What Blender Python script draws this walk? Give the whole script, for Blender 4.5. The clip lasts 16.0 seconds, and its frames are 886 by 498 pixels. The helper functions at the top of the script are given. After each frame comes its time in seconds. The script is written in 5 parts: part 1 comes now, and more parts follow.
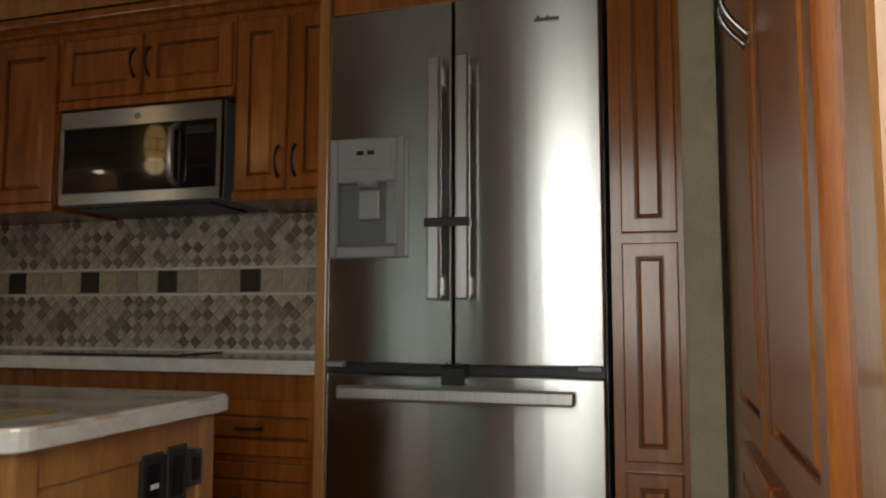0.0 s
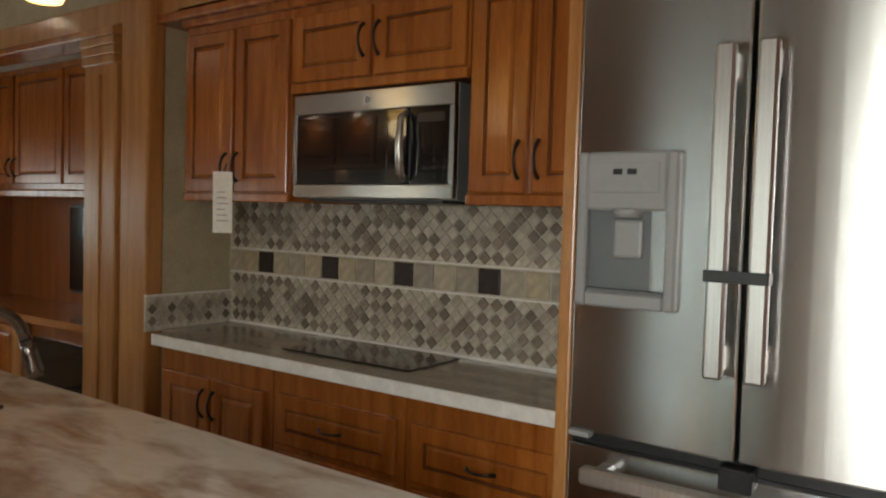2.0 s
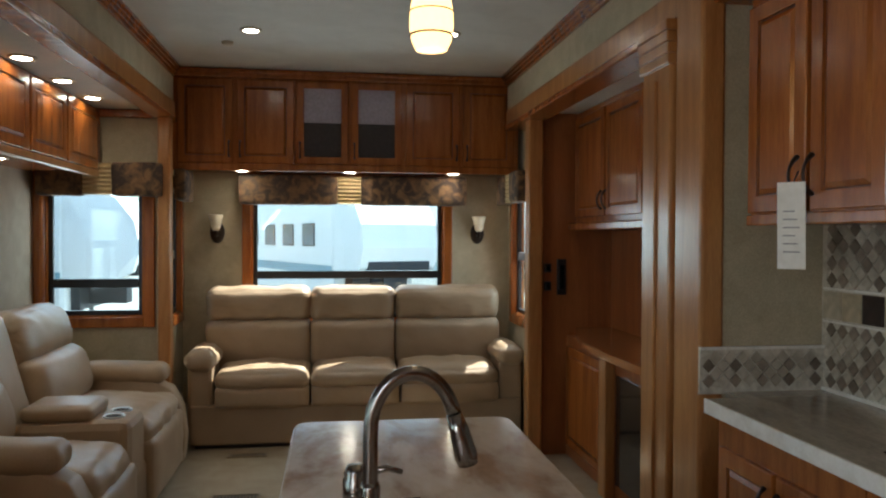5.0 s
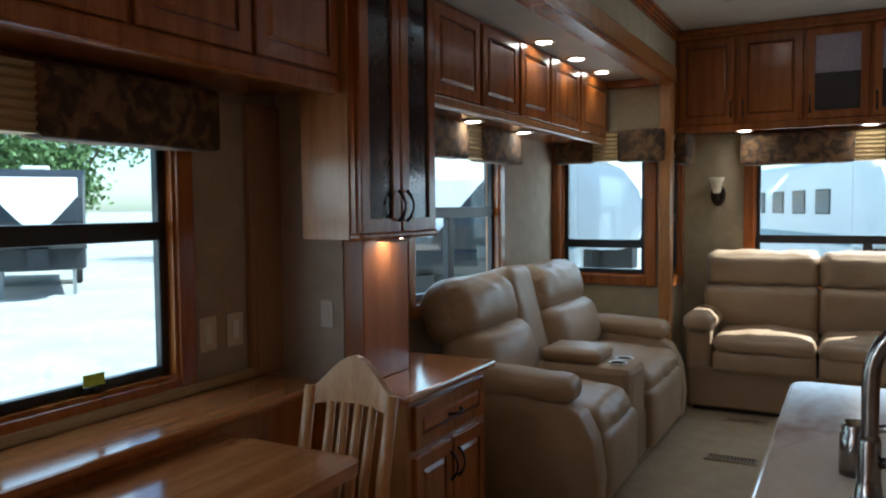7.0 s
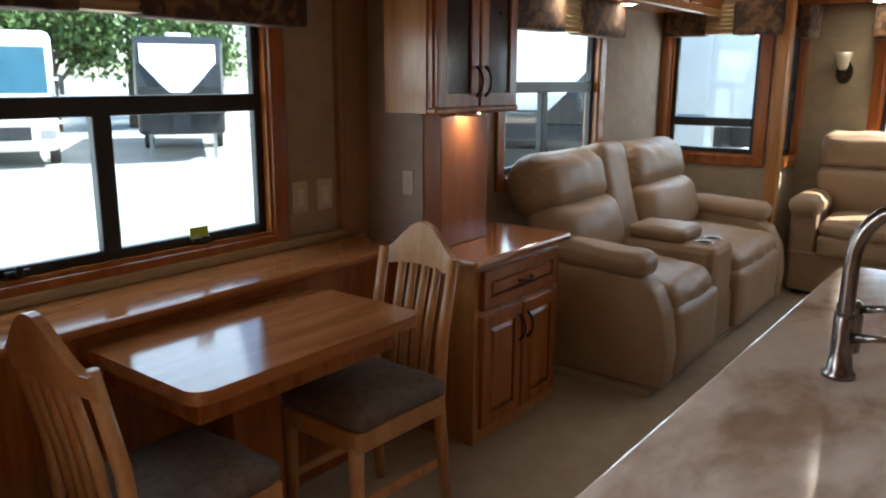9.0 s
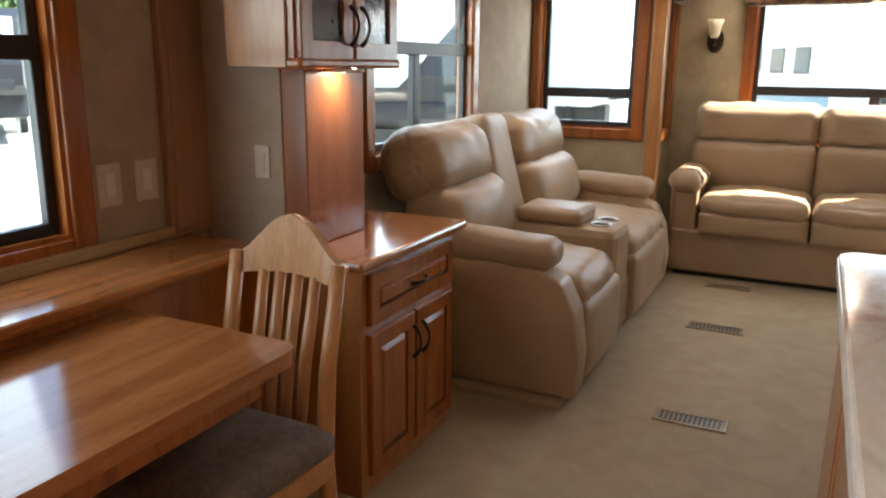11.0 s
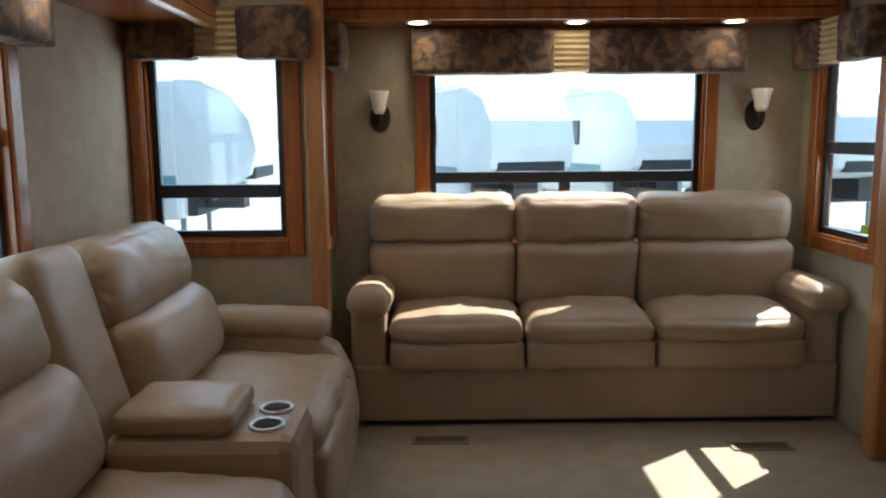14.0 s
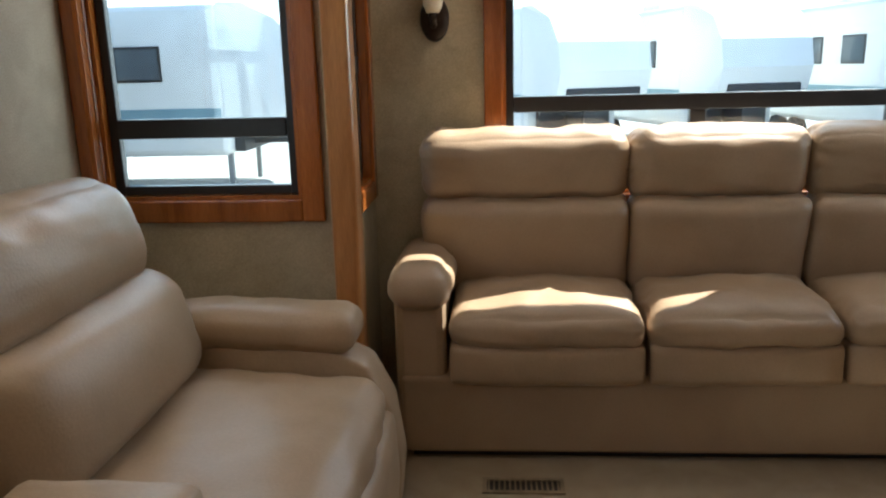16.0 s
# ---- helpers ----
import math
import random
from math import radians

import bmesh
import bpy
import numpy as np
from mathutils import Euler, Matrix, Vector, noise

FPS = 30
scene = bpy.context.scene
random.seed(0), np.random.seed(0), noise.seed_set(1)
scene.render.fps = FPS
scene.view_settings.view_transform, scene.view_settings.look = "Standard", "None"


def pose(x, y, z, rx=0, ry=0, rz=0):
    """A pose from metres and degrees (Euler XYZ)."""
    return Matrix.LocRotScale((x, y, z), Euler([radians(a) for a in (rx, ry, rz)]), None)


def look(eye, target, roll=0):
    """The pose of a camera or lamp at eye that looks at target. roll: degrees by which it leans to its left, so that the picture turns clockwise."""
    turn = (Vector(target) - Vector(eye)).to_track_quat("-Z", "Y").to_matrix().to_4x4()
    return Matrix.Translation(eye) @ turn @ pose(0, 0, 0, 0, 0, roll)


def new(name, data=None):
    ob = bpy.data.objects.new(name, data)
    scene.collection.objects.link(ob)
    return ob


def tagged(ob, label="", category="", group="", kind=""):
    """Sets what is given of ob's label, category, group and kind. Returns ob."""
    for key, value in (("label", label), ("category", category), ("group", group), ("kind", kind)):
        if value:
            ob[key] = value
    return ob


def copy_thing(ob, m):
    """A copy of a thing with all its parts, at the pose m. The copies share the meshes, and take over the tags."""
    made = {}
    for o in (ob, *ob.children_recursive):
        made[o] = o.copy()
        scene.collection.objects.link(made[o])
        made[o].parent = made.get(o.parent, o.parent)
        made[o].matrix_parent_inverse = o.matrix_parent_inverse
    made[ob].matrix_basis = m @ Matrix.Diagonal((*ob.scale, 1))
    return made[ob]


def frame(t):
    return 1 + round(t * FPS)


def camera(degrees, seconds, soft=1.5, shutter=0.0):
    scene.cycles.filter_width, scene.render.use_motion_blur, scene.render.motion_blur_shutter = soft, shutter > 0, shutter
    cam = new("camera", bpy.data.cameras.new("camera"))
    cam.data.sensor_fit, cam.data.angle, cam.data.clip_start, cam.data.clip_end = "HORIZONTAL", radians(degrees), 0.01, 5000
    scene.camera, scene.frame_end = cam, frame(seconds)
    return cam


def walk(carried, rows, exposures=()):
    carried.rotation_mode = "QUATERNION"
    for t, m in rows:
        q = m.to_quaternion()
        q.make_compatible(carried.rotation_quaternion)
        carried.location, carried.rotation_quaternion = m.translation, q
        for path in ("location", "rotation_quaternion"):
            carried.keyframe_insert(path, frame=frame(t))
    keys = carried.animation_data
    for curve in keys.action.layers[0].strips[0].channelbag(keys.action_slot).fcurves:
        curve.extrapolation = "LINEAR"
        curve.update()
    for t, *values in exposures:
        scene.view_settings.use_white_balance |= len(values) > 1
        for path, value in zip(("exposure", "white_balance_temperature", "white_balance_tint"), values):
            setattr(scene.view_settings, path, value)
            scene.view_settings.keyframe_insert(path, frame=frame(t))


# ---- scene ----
cam = camera(60.2, 16.0, soft=2.2)
PATH = [
    (0, (-1.087, -0.664, 1.09), (0.823, -0.098, 1.269), 0.1),
    (0.5, (-0.989, -0.614, 1.186), (0.873, 0.113, 1.252), 1.0),
    (1, (-0.87, -0.599, 1.289), (0.934, 0.263, 1.238), 1.3),
    (1.5, (-0.753, -0.592, 1.445), (0.97, 0.416, 1.317), 1.2),
    (2, (-0.658, -0.489, 1.466), (0.966, 0.675, 1.379), 1.7),
    (2.5, (-0.597, -0.373, 1.467), (0.873, 0.983, 1.42), 2.2),
    (3, (-0.41, -0.278, 1.467), (0.783, 1.327, 1.426), 2.1),
    (3.2, (-0.373, -0.242, 1.48), (0.72, 1.432, 1.425), 1.7),
    (5.5, (0.05, 0.065, 1.441), (0.049, 2.065, 1.413), 0.3),
    (6, (0.051, 0.107, 1.421), (-0.283, 2.079, 1.378), 0.3),
    (6.5, (0.057, -0.039, 1.429), (-0.593, 1.851, 1.341), 0.2),
    (7, (0.047, -0.069, 1.407), (-0.9, 1.689, 1.299), -0.5),
    (7.5, (0.149, -0.054, 1.426), (-1.103, 1.501, 1.303), -1.3),
    (8, (0.244, -0.112, 1.444), (-1.25, 1.212, 1.324), -1.8),
    (8.5, (0.282, -0.168, 1.433), (-1.182, 1.170, 1.20), -1.3),
    (9, (0.305, -0.104, 1.427), (-0.894, 1.437, 0.990), 0.3),
    (9.2, (0.27, -0.08, 1.42), (-0.806, 1.543, 0.960), 0.8),
    (10.2, (-0.06, 0.13, 1.37), (-0.975, 1.85, 0.905), 0.8),
    (11.3, (-0.245, 0.482, 1.308), (-0.983, 2.282, 0.845), 0.7),
    (11.5, (-0.309, 0.566, 1.327), (-0.93, 2.418, 0.896), 1.0),
    (12, (-0.408, 0.791, 1.355), (-0.766, 2.737, 1.068), -0.4),
    (12.5, (-0.487, 1.033, 1.362), (-0.674, 3.022, 1.266), 0.1),
    (13, (-0.503, 1.319, 1.381), (-0.563, 3.315, 1.267), -0.4),
    (13.5, (-0.569, 1.559, 1.376), (-0.474, 3.55, 1.223), -0.1),
    (14, (-0.568, 1.838, 1.374), (-0.547, 3.816, 1.085), -0.4),
    (14.5, (-0.634, 2.182, 1.323), (-0.826, 4.111, 0.834), -0.9),
    (15, (-0.701, 2.437, 1.292), (-0.96, 4.335, 0.715), -0.9),
    (15.5, (-0.706, 2.701, 1.29), (-0.927, 4.613, 0.746), -1.6),
    (16, (-0.635, 2.974, 1.307), (-0.77, 4.915, 0.843), -1.4),
]
EXPOSURES = [(0, 0.6, 7300, 8), (1.0, 1.0, 6900, 8), (2.0, 1.7, 7200, 8), (3.0, 2.55, 6400, 9), (5.5, 1.5, 6000, 4), (7.0, 1.45, 5600, 5), (8.0, 1.6, 5700, 7), (8.5, 1.5, 5700, 7), (9.0, 1.9, 6300, 13), (11.5, 2.6, 6800, 14), (12.5, 1.5, 6100, 11), (13.5, 1.45, 5900, 10), (14.0, 1.5, 5900, 10), (15.0, 1.95, 6300, 11), (16, 1.75, 6300, 11)]
walk(cam, [(t, look(eye, target, roll)) for t, eye, target, roll in PATH], EXPOSURES)

# ---------------- world, sun, exposure ----------------
SUN = Vector((0.65, 0.47, 1.0)).normalized()
world = bpy.data.worlds.new("sky")
scene.world = world
world.use_nodes = True
wn = world.node_tree
sky = wn.nodes.new("ShaderNodeTexSky")
sky.sky_type = "NISHITA"
sky.sun_disc = False
sky.sun_elevation = math.asin(SUN.z)
sky.sun_rotation = math.atan2(SUN.x, SUN.y)
wn.links.new(sky.outputs[0], wn.nodes["Background"].inputs[0])
wn.nodes["Background"].inputs[1].default_value = 0.15
sun = new("sun", bpy.data.lights.new("sun", "SUN"))
sun.data.energy, sun.data.angle, sun.data.color = 5.0, radians(0.5), (1, 0.95, 0.86)
sun.matrix_world = look(SUN * 30, (0, 0, 0))


def area_lamp(name, m, w, h, power, color=(1, 1, 1)):
    ob = new(name, bpy.data.lights.new(name, "AREA"))
    ob.data.shape, ob.data.size, ob.data.size_y, ob.data.energy, ob.data.color = "RECTANGLE", w, h, power, color
    ob.matrix_world = m
    return ob


SKYTINT = (0.93, 0.97, 1.0)
# sky light in the window openings
area_lamp("sky_rear", look((0.13, 5.99, 1.40), (0.13, 4.0, 1.0)), 1.4, 0.6, 2.5, SKYTINT)
area_lamp("sky_slide_end", look((-1.53, 5.37, 1.32), (-1.53, 4, 1.0)), 0.55, 0.75, 1.1, SKYTINT)
area_lamp("sky_loveseat", look((-1.99, 3.75, 1.32), (-0.5, 3.75, 0.9)), 0.95, 0.7, 1.6, SKYTINT)
area_lamp("sky_dinette", look((-1.99, 1.1, 1.25), (-0.5, 1.1, 0.8)), 1.1, 0.7, 1.5, SKYTINT)
area_lamp("sky_right", look((1.46, 5.44, 1.3), (0.4, 5.1, 0.9)), 0.5, 0.75, 1.15, SKYTINT)
area_lamp("sky_entry", look((-1.26, -0.50, 1.38), (0.6, -0.40, -0.3)), 0.42, 1.3, 7.8, SKYTINT)


def spot(x, y, z, power, size=120, color=(1.0, 0.86, 0.68)):
    ob = new("downlight_lamp", bpy.data.lights.new("downlight_lamp", "SPOT"))
    ob.data.energy, ob.data.spot_size, ob.data.spot_blend, ob.data.color = power * 0.18, radians(size), 0.6, color
    ob.data.shadow_soft_size = 0.03
    ob.matrix_world = look((x, y, z), (x, y + 0.001, z - 1))


# ---------------- materials ----------------
MATS = {}


def material(name, color, rough=0.5, metal=0.0, color2=None, scale=6.0, stretch=(1, 1, 1), bump=0.0, fine=60.0, detail=5, vary=0.0, emit=0.0, coat=0.0, spread=(0.35, 0.65), grain=0.35):
    """Base colour mixed at two scales of noise, fine bump."""
    m = bpy.data.materials.new(name)
    m.use_nodes = True
    t = m.node_tree
    b = t.nodes["Principled BSDF"]
    b.inputs["Roughness"].default_value, b.inputs["Metallic"].default_value = rough, metal
    b.inputs["Coat Weight"].default_value = coat
    b.inputs["Coat Roughness"].default_value = 0.15
    c2 = color2 or tuple(c * 0.8 for c in color)
    tc = t.nodes.new("ShaderNodeTexCoord")
    mp = t.nodes.new("ShaderNodeMapping")
    mp.inputs["Scale"].default_value = stretch
    t.links.new(tc.outputs["Object"], mp.inputs["Vector"])
    n1 = t.nodes.new("ShaderNodeTexNoise")
    n1.inputs["Scale"].default_value, n1.inputs["Detail"].default_value = scale, detail
    n1.inputs["Distortion"].default_value = 0.6
    t.links.new(mp.outputs[0], n1.inputs["Vector"])
    ramp = t.nodes.new("ShaderNodeValToRGB")
    ramp.color_ramp.elements[0].position, ramp.color_ramp.elements[1].position = spread
    ramp.color_ramp.elements[0].color, ramp.color_ramp.elements[1].color = (*c2, 1), (*color, 1)
    t.links.new(n1.outputs[0], ramp.inputs[0])
    n2 = t.nodes.new("ShaderNodeTexNoise")
    n2.inputs["Scale"].default_value, n2.inputs["Detail"].default_value = fine, 3
    t.links.new(mp.outputs[0], n2.inputs["Vector"])
    mix = t.nodes.new("ShaderNodeMix")
    mix.data_type, mix.blend_type = "RGBA", "OVERLAY"
    mix.inputs[0].default_value = grain
    t.links.new(ramp.outputs[0], mix.inputs[6])
    t.links.new(n2.outputs[0], mix.inputs[7])
    out = mix.outputs[2]
    if vary:
        oi = t.nodes.new("ShaderNodeObjectInfo")
        hs = t.nodes.new("ShaderNodeHueSaturation")
        mr = t.nodes.new("ShaderNodeMapRange")
        mr.inputs[3].default_value, mr.inputs[4].default_value = 1 - vary, 1 + vary
        t.links.new(oi.outputs["Random"], mr.inputs[0])
        t.links.new(mr.outputs[0], hs.inputs["Value"])
        t.links.new(out, hs.inputs["Color"])
        out = hs.outputs[0]
    t.links.new(out, b.inputs["Base Color"])
    if bump:
        bp = t.nodes.new("ShaderNodeBump")
        bp.inputs["Strength"].default_value, bp.inputs["Distance"].default_value = bump, 0.004
        t.links.new(n2.outputs[0], bp.inputs["Height"])
        t.links.new(bp.outputs[0], b.inputs["Normal"])
    if emit:
        b.inputs["Emission Color"].default_value = (*color, 1)
        b.inputs["Emission Strength"].default_value = emit
    MATS[name] = m
    return m


CHERRY = material("cherry_wood", (0.37, 0.120, 0.022), 0.26, 0, (0.25, 0.068, 0.011), 3.0, (7, 7, 0.7), 0.08, 40, coat=0.35, vary=0.08)
# darker wood for the groove round each raised panel
CHERRYD = material("dark_groove_wood", (0.16, 0.052, 0.017), 0.4, 0, (0.11, 0.034, 0.012), 3.0, (7, 7, 0.7), 0.05, 40)
MAPLE = material("honey_maple_trim", (0.46, 0.22, 0.075), 0.30, 0, (0.34, 0.14, 0.042), 3.0, (7, 7, 0.6), 0.08, 40, coat=0.35, vary=0.05)
TABLEWOOD = material("table_laminate", (0.42, 0.17, 0.055), 0.12, 0, (0.30, 0.105, 0.03), 3.0, (7, 0.7, 7), 0.02, 40, coat=0.5)
CHAIRWOOD = material("blond_chair_wood", (0.55, 0.30, 0.12), 0.35, 0, (0.44, 0.21, 0.075), 3.0, (6, 6, 0.7), 0.08, 40, coat=0.2)
PANELWOOD = material("flat_cherry_panel", (0.34, 0.115, 0.034), 0.35, 0, (0.24, 0.072, 0.019), 2.0, (6, 6, 0.4), 0.05, 30, coat=0.2)
WALLPAPER = material("olive_fabric_wallpaper", (0.46, 0.40, 0.28), 0.85, 0, (0.40, 0.345, 0.235), 9, (1, 1, 1), 0.25, 220)
PILASTER = material("brown_pilaster_wood", (0.40, 0.225, 0.12), 0.4, 0, (0.32, 0.17, 0.085), 2.0, (6, 6, 0.4), 0.05, 30)
# copy of the olive wallpaper, its colour browned to hold warm bounce light
WALLWARM = material("warm_bounce_wallpaper", (0.43, 0.35, 0.26), 0.85, 0, (0.37, 0.30, 0.22), 9, (1, 1, 1), 0.25, 220)
CEILMAT = material("white_ceiling_vinyl", (0.66, 0.65, 0.61), 0.7, 0, (0.60, 0.59, 0.55), 5, (1, 1, 1), 0.1, 160)
CARPET = material("beige_carpet", (0.385, 0.32, 0.22), 0.95, 0, (0.34, 0.275, 0.185), 9, (1, 1, 1), 0.8, 320, grain=0.5)
LEATHER = material("tan_leather", (0.38, 0.275, 0.175), 0.45, 0, (0.33, 0.235, 0.145), 4, (1, 1, 1), 0.16, 150, coat=0.06, grain=0.12)
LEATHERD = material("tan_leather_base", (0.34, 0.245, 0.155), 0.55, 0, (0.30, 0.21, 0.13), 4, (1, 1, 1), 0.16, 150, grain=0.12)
SEAM = material("dark_well", (0.012, 0.010, 0.009), 0.9)
GRANITE = material("cream_marble_solid_surface", (0.80, 0.73, 0.64), 0.12, 0, (0.46, 0.33, 0.235), 2.4, (3.0, 1.3, 2), 0.0, 18, 8, coat=0.4, spread=(0.36, 0.56))
GRANITEK = material("grey_beige_counter", (0.40, 0.36, 0.30), 0.16, 0, (0.28, 0.24, 0.19), 3.0, (3.0, 1.2, 2), 0.0, 40, 8, coat=0.3)
# pale strip colour, raised to carry the lit brightness of the counter edge
EDGE = material("pale_lit_edge", (0.82, 0.80, 0.76), 0.2, 0, (0.70, 0.67, 0.62), 8, (2, 2, 2), 0.0, 60, coat=0.4)
STEEL = material("brushed_stainless", (0.56, 0.56, 0.55), 0.22, 1.0, (0.50, 0.50, 0.49), 5, (40, 40, 0.5), 0.02, 60)
st_tree = STEEL.node_tree
st_bsdf = st_tree.nodes["Principled BSDF"]
st_tan = st_tree.nodes.new("ShaderNodeTangent")
st_tan.direction_type, st_tan.axis = "RADIAL", "Z"
st_tree.links.new(st_tan.outputs[0], st_bsdf.inputs["Tangent"])
st_bsdf.inputs["Roughness"].default_value = 0.27
st_bsdf.inputs["Anisotropic"].default_value = 0.9
st_bsdf.inputs["Anisotropic Rotation"].default_value = 0.25
STEELH = material("satin_handle_steel", (0.68, 0.67, 0.65), 0.36, 1.0, (0.6, 0.59, 0.57), 5, (30, 30, 1), 0.0, 60)
CHROME = material("satin_nickel", (0.27, 0.245, 0.225), 0.24, 1.0, (0.23, 0.21, 0.19), 6)
BRONZE = material("oil_rubbed_bronze", (0.045, 0.03, 0.022), 0.4, 0.6, (0.03, 0.02, 0.015), 12)
BLACKP = material("black_plastic", (0.018, 0.018, 0.02), 0.35, 0, (0.013, 0.013, 0.014), 20)
BLACKG = material("black_glass", (0.008, 0.008, 0.009), 0.04, 0, (0.006, 0.006, 0.007), 5, coat=0.5)
GREYP = material("grey_plastic", (0.29, 0.295, 0.295), 0.4, 0, (0.27, 0.275, 0.275), 8, grain=0.06)
GREYD = material("dark_grey_plastic", (0.13, 0.14, 0.145), 0.35, 0, (0.12, 0.13, 0.135), 8, grain=0.06)
WHITEP = material("ivory_plastic", (0.66, 0.60, 0.50), 0.4, 0, (0.64, 0.58, 0.48), 8, grain=0.06)
PAPER = material("white_card", (0.82, 0.81, 0.76), 0.7, 0, (0.76, 0.75, 0.70), 20)
INK = material("grey_ink", (0.25, 0.25, 0.27), 0.7)
VALFAB = material("brown_floral_tapestry", (0.20, 0.115, 0.055), 0.9, 0, (0.055, 0.035, 0.025), 16, (1, 1, 1), 0.4, 160, 3, spread=(0.42, 0.62))
PLEAT = material("gold_pleated_fabric", (0.50, 0.38, 0.20), 0.8, 0, (0.40, 0.29, 0.14), 10, (1, 1, 12), 0.3, 120)
SEATFAB = material("grey_brown_seat_fabric", (0.17, 0.145, 0.125), 0.95, 0, (0.12, 0.10, 0.085), 40, (1, 1, 1), 0.5, 260)
FRAMEB = material("black_window_frame", (0.015, 0.015, 0.017), 0.4, 0, (0.011, 0.011, 0.012), 10)
ALABASTER = material("alabaster_glass_shade", (0.80, 0.72, 0.55), 0.4, 0, (0.70, 0.60, 0.42), 8)
SHADEGLOW = material("lit_amber_glass", (1.0, 0.62, 0.22), 0.4, 0, (0.9, 0.5, 0.16), 12, emit=1.1)
LAMPGLOW = material("lit_lens", (1.0, 0.88, 0.70), 0.4, 0, (1, 0.85, 0.66), 5, emit=14.0)
# lavender colour for the ceiling's reflection in the rear cabinet glass
CEILREFL = material("lavender_reflection_glass", (0.42, 0.40, 0.50), 0.3, 0, (0.36, 0.34, 0.44), 3)
SMOKE = material("smoked_glass", (0.045, 0.04, 0.045), 0.12, 0, (0.04, 0.035, 0.04), 3, coat=0.3)
DARKIN = material("dark_cabinet_inside", (0.06, 0.035, 0.022), 0.6)
GOLD = material("gold_sticker", (0.55, 0.38, 0.08), 0.35, 0, (0.42, 0.27, 0.05), 30)
YELLOW = material("lime_sticker", (0.45, 0.62, 0.05), 0.5)
GRATE = material("tan_metal_grille", (0.30, 0.24, 0.16), 0.45, 0.3, (0.24, 0.19, 0.12), 20)
ASPHALT = material("pale_gravel_lot", (0.44, 0.435, 0.41), 0.95, 0, (0.36, 0.355, 0.34), 0.6, (1, 1, 1), 0.5, 8)
RVWHITE = material("white_fibreglass", (0.86, 0.85, 0.82), 0.3, 0, (0.80, 0.79, 0.76), 2, coat=0.2)
RVGREY = material("charcoal_fibreglass", (0.028, 0.03, 0.034), 0.4, 0, (0.02, 0.022, 0.025), 2)
RVBLUE = material("blue_windscreen_glass", (0.05, 0.16, 0.24), 0.1, 0, (0.04, 0.13, 0.20), 2, coat=0.4)
RVTINT = material("tinted_side_glass", (0.10, 0.13, 0.15), 0.1, 0, (0.08, 0.10, 0.12), 2)
STRIPE = material("teal_stripe_vinyl", (0.22, 0.36, 0.42), 0.4, 0, (0.18, 0.31, 0.37), 3)
RUBBER = material("tyre_rubber", (0.02, 0.02, 0.02), 0.8)
LEAF = material("green_leaves", (0.10, 0.17, 0.045), 0.6, 0, (0.05, 0.10, 0.025), 3, (1, 1, 1), 0.0, 20)
BARK = material("grey_bark", (0.12, 0.09, 0.06), 0.9, 0, (0.08, 0.06, 0.04), 6, (4, 4, 1), 0.6, 30)
FENCEM = material("pale_fence_paint", (0.60, 0.62, 0.58), 0.6, 0, (0.52, 0.54, 0.50), 4)


def tile_material(name, stops, island=False):
    m = bpy.data.materials.new(name)
    m.use_nodes = True
    t = m.node_tree
    b = t.nodes["Principled BSDF"]
    b.inputs["Roughness"].default_value = 0.42
    ramp = t.nodes.new("ShaderNodeValToRGB")
    ramp.color_ramp.interpolation = "CONSTANT"
    els = ramp.color_ramp.elements
    els[0].color = (*stops[0][1], 1)
    els[1].position, els[1].color = stops[1][0], (*stops[1][1], 1)
    for pos, col in stops[2:]:
        e = els.new(pos)
        e.color = (*col, 1)
    src = t.nodes.new("ShaderNodeNewGeometry" if island else "ShaderNodeObjectInfo")
    t.links.new(src.outputs["Random Per Island" if island else "Random"], ramp.inputs[0])
    tc = t.nodes.new("ShaderNodeTexCoord")
    n = t.nodes.new("ShaderNodeTexNoise")
    n.inputs["Scale"].default_value, n.inputs["Detail"].default_value = 35, 4
    t.links.new(tc.outputs["Object"], n.inputs["Vector"])
    mix = t.nodes.new("ShaderNodeMix")
    mix.data_type, mix.blend_type = "RGBA", "OVERLAY"
    mix.inputs[0].default_value = 0.45
    t.links.new(ramp.outputs[0], mix.inputs[6])
    t.links.new(n.outputs[0], mix.inputs[7])
    t.links.new(mix.outputs[2], b.inputs["Base Color"])
    return m


LSTOPS = [(0, (0.47, 0.425, 0.35)), (0.3, (0.435, 0.39, 0.315)), (0.6, (0.40, 0.355, 0.285)), (0.85, (0.35, 0.305, 0.24))]
DSTOPS = [(0, (0.155, 0.12, 0.09)), (0.3, (0.20, 0.16, 0.12)), (0.6, (0.25, 0.205, 0.16))]
TILE, TILEI = tile_material("pale_stone_tile", LSTOPS), tile_material("pale_stone_mosaic", LSTOPS, True)
DTILE, DTILEI = tile_material("brown_stone_tile", DSTOPS), tile_material("brown_stone_mosaic", DSTOPS, True)
TILESQ = tile_material("cream_square_tile", [(0, (0.44, 0.38, 0.28)), (0.3, (0.40, 0.35, 0.27)), (0.55, (0.44, 0.37, 0.25)), (0.8, (0.33, 0.29, 0.23))])
TILEDK = material("dark_glazed_tile", (0.03, 0.016, 0.012), 0.45, 0, (0.018, 0.01, 0.008), 30)
GROUT = material("pale_grout", (0.60, 0.555, 0.47), 0.9, 0, (0.45, 0.41, 0.34), 30)

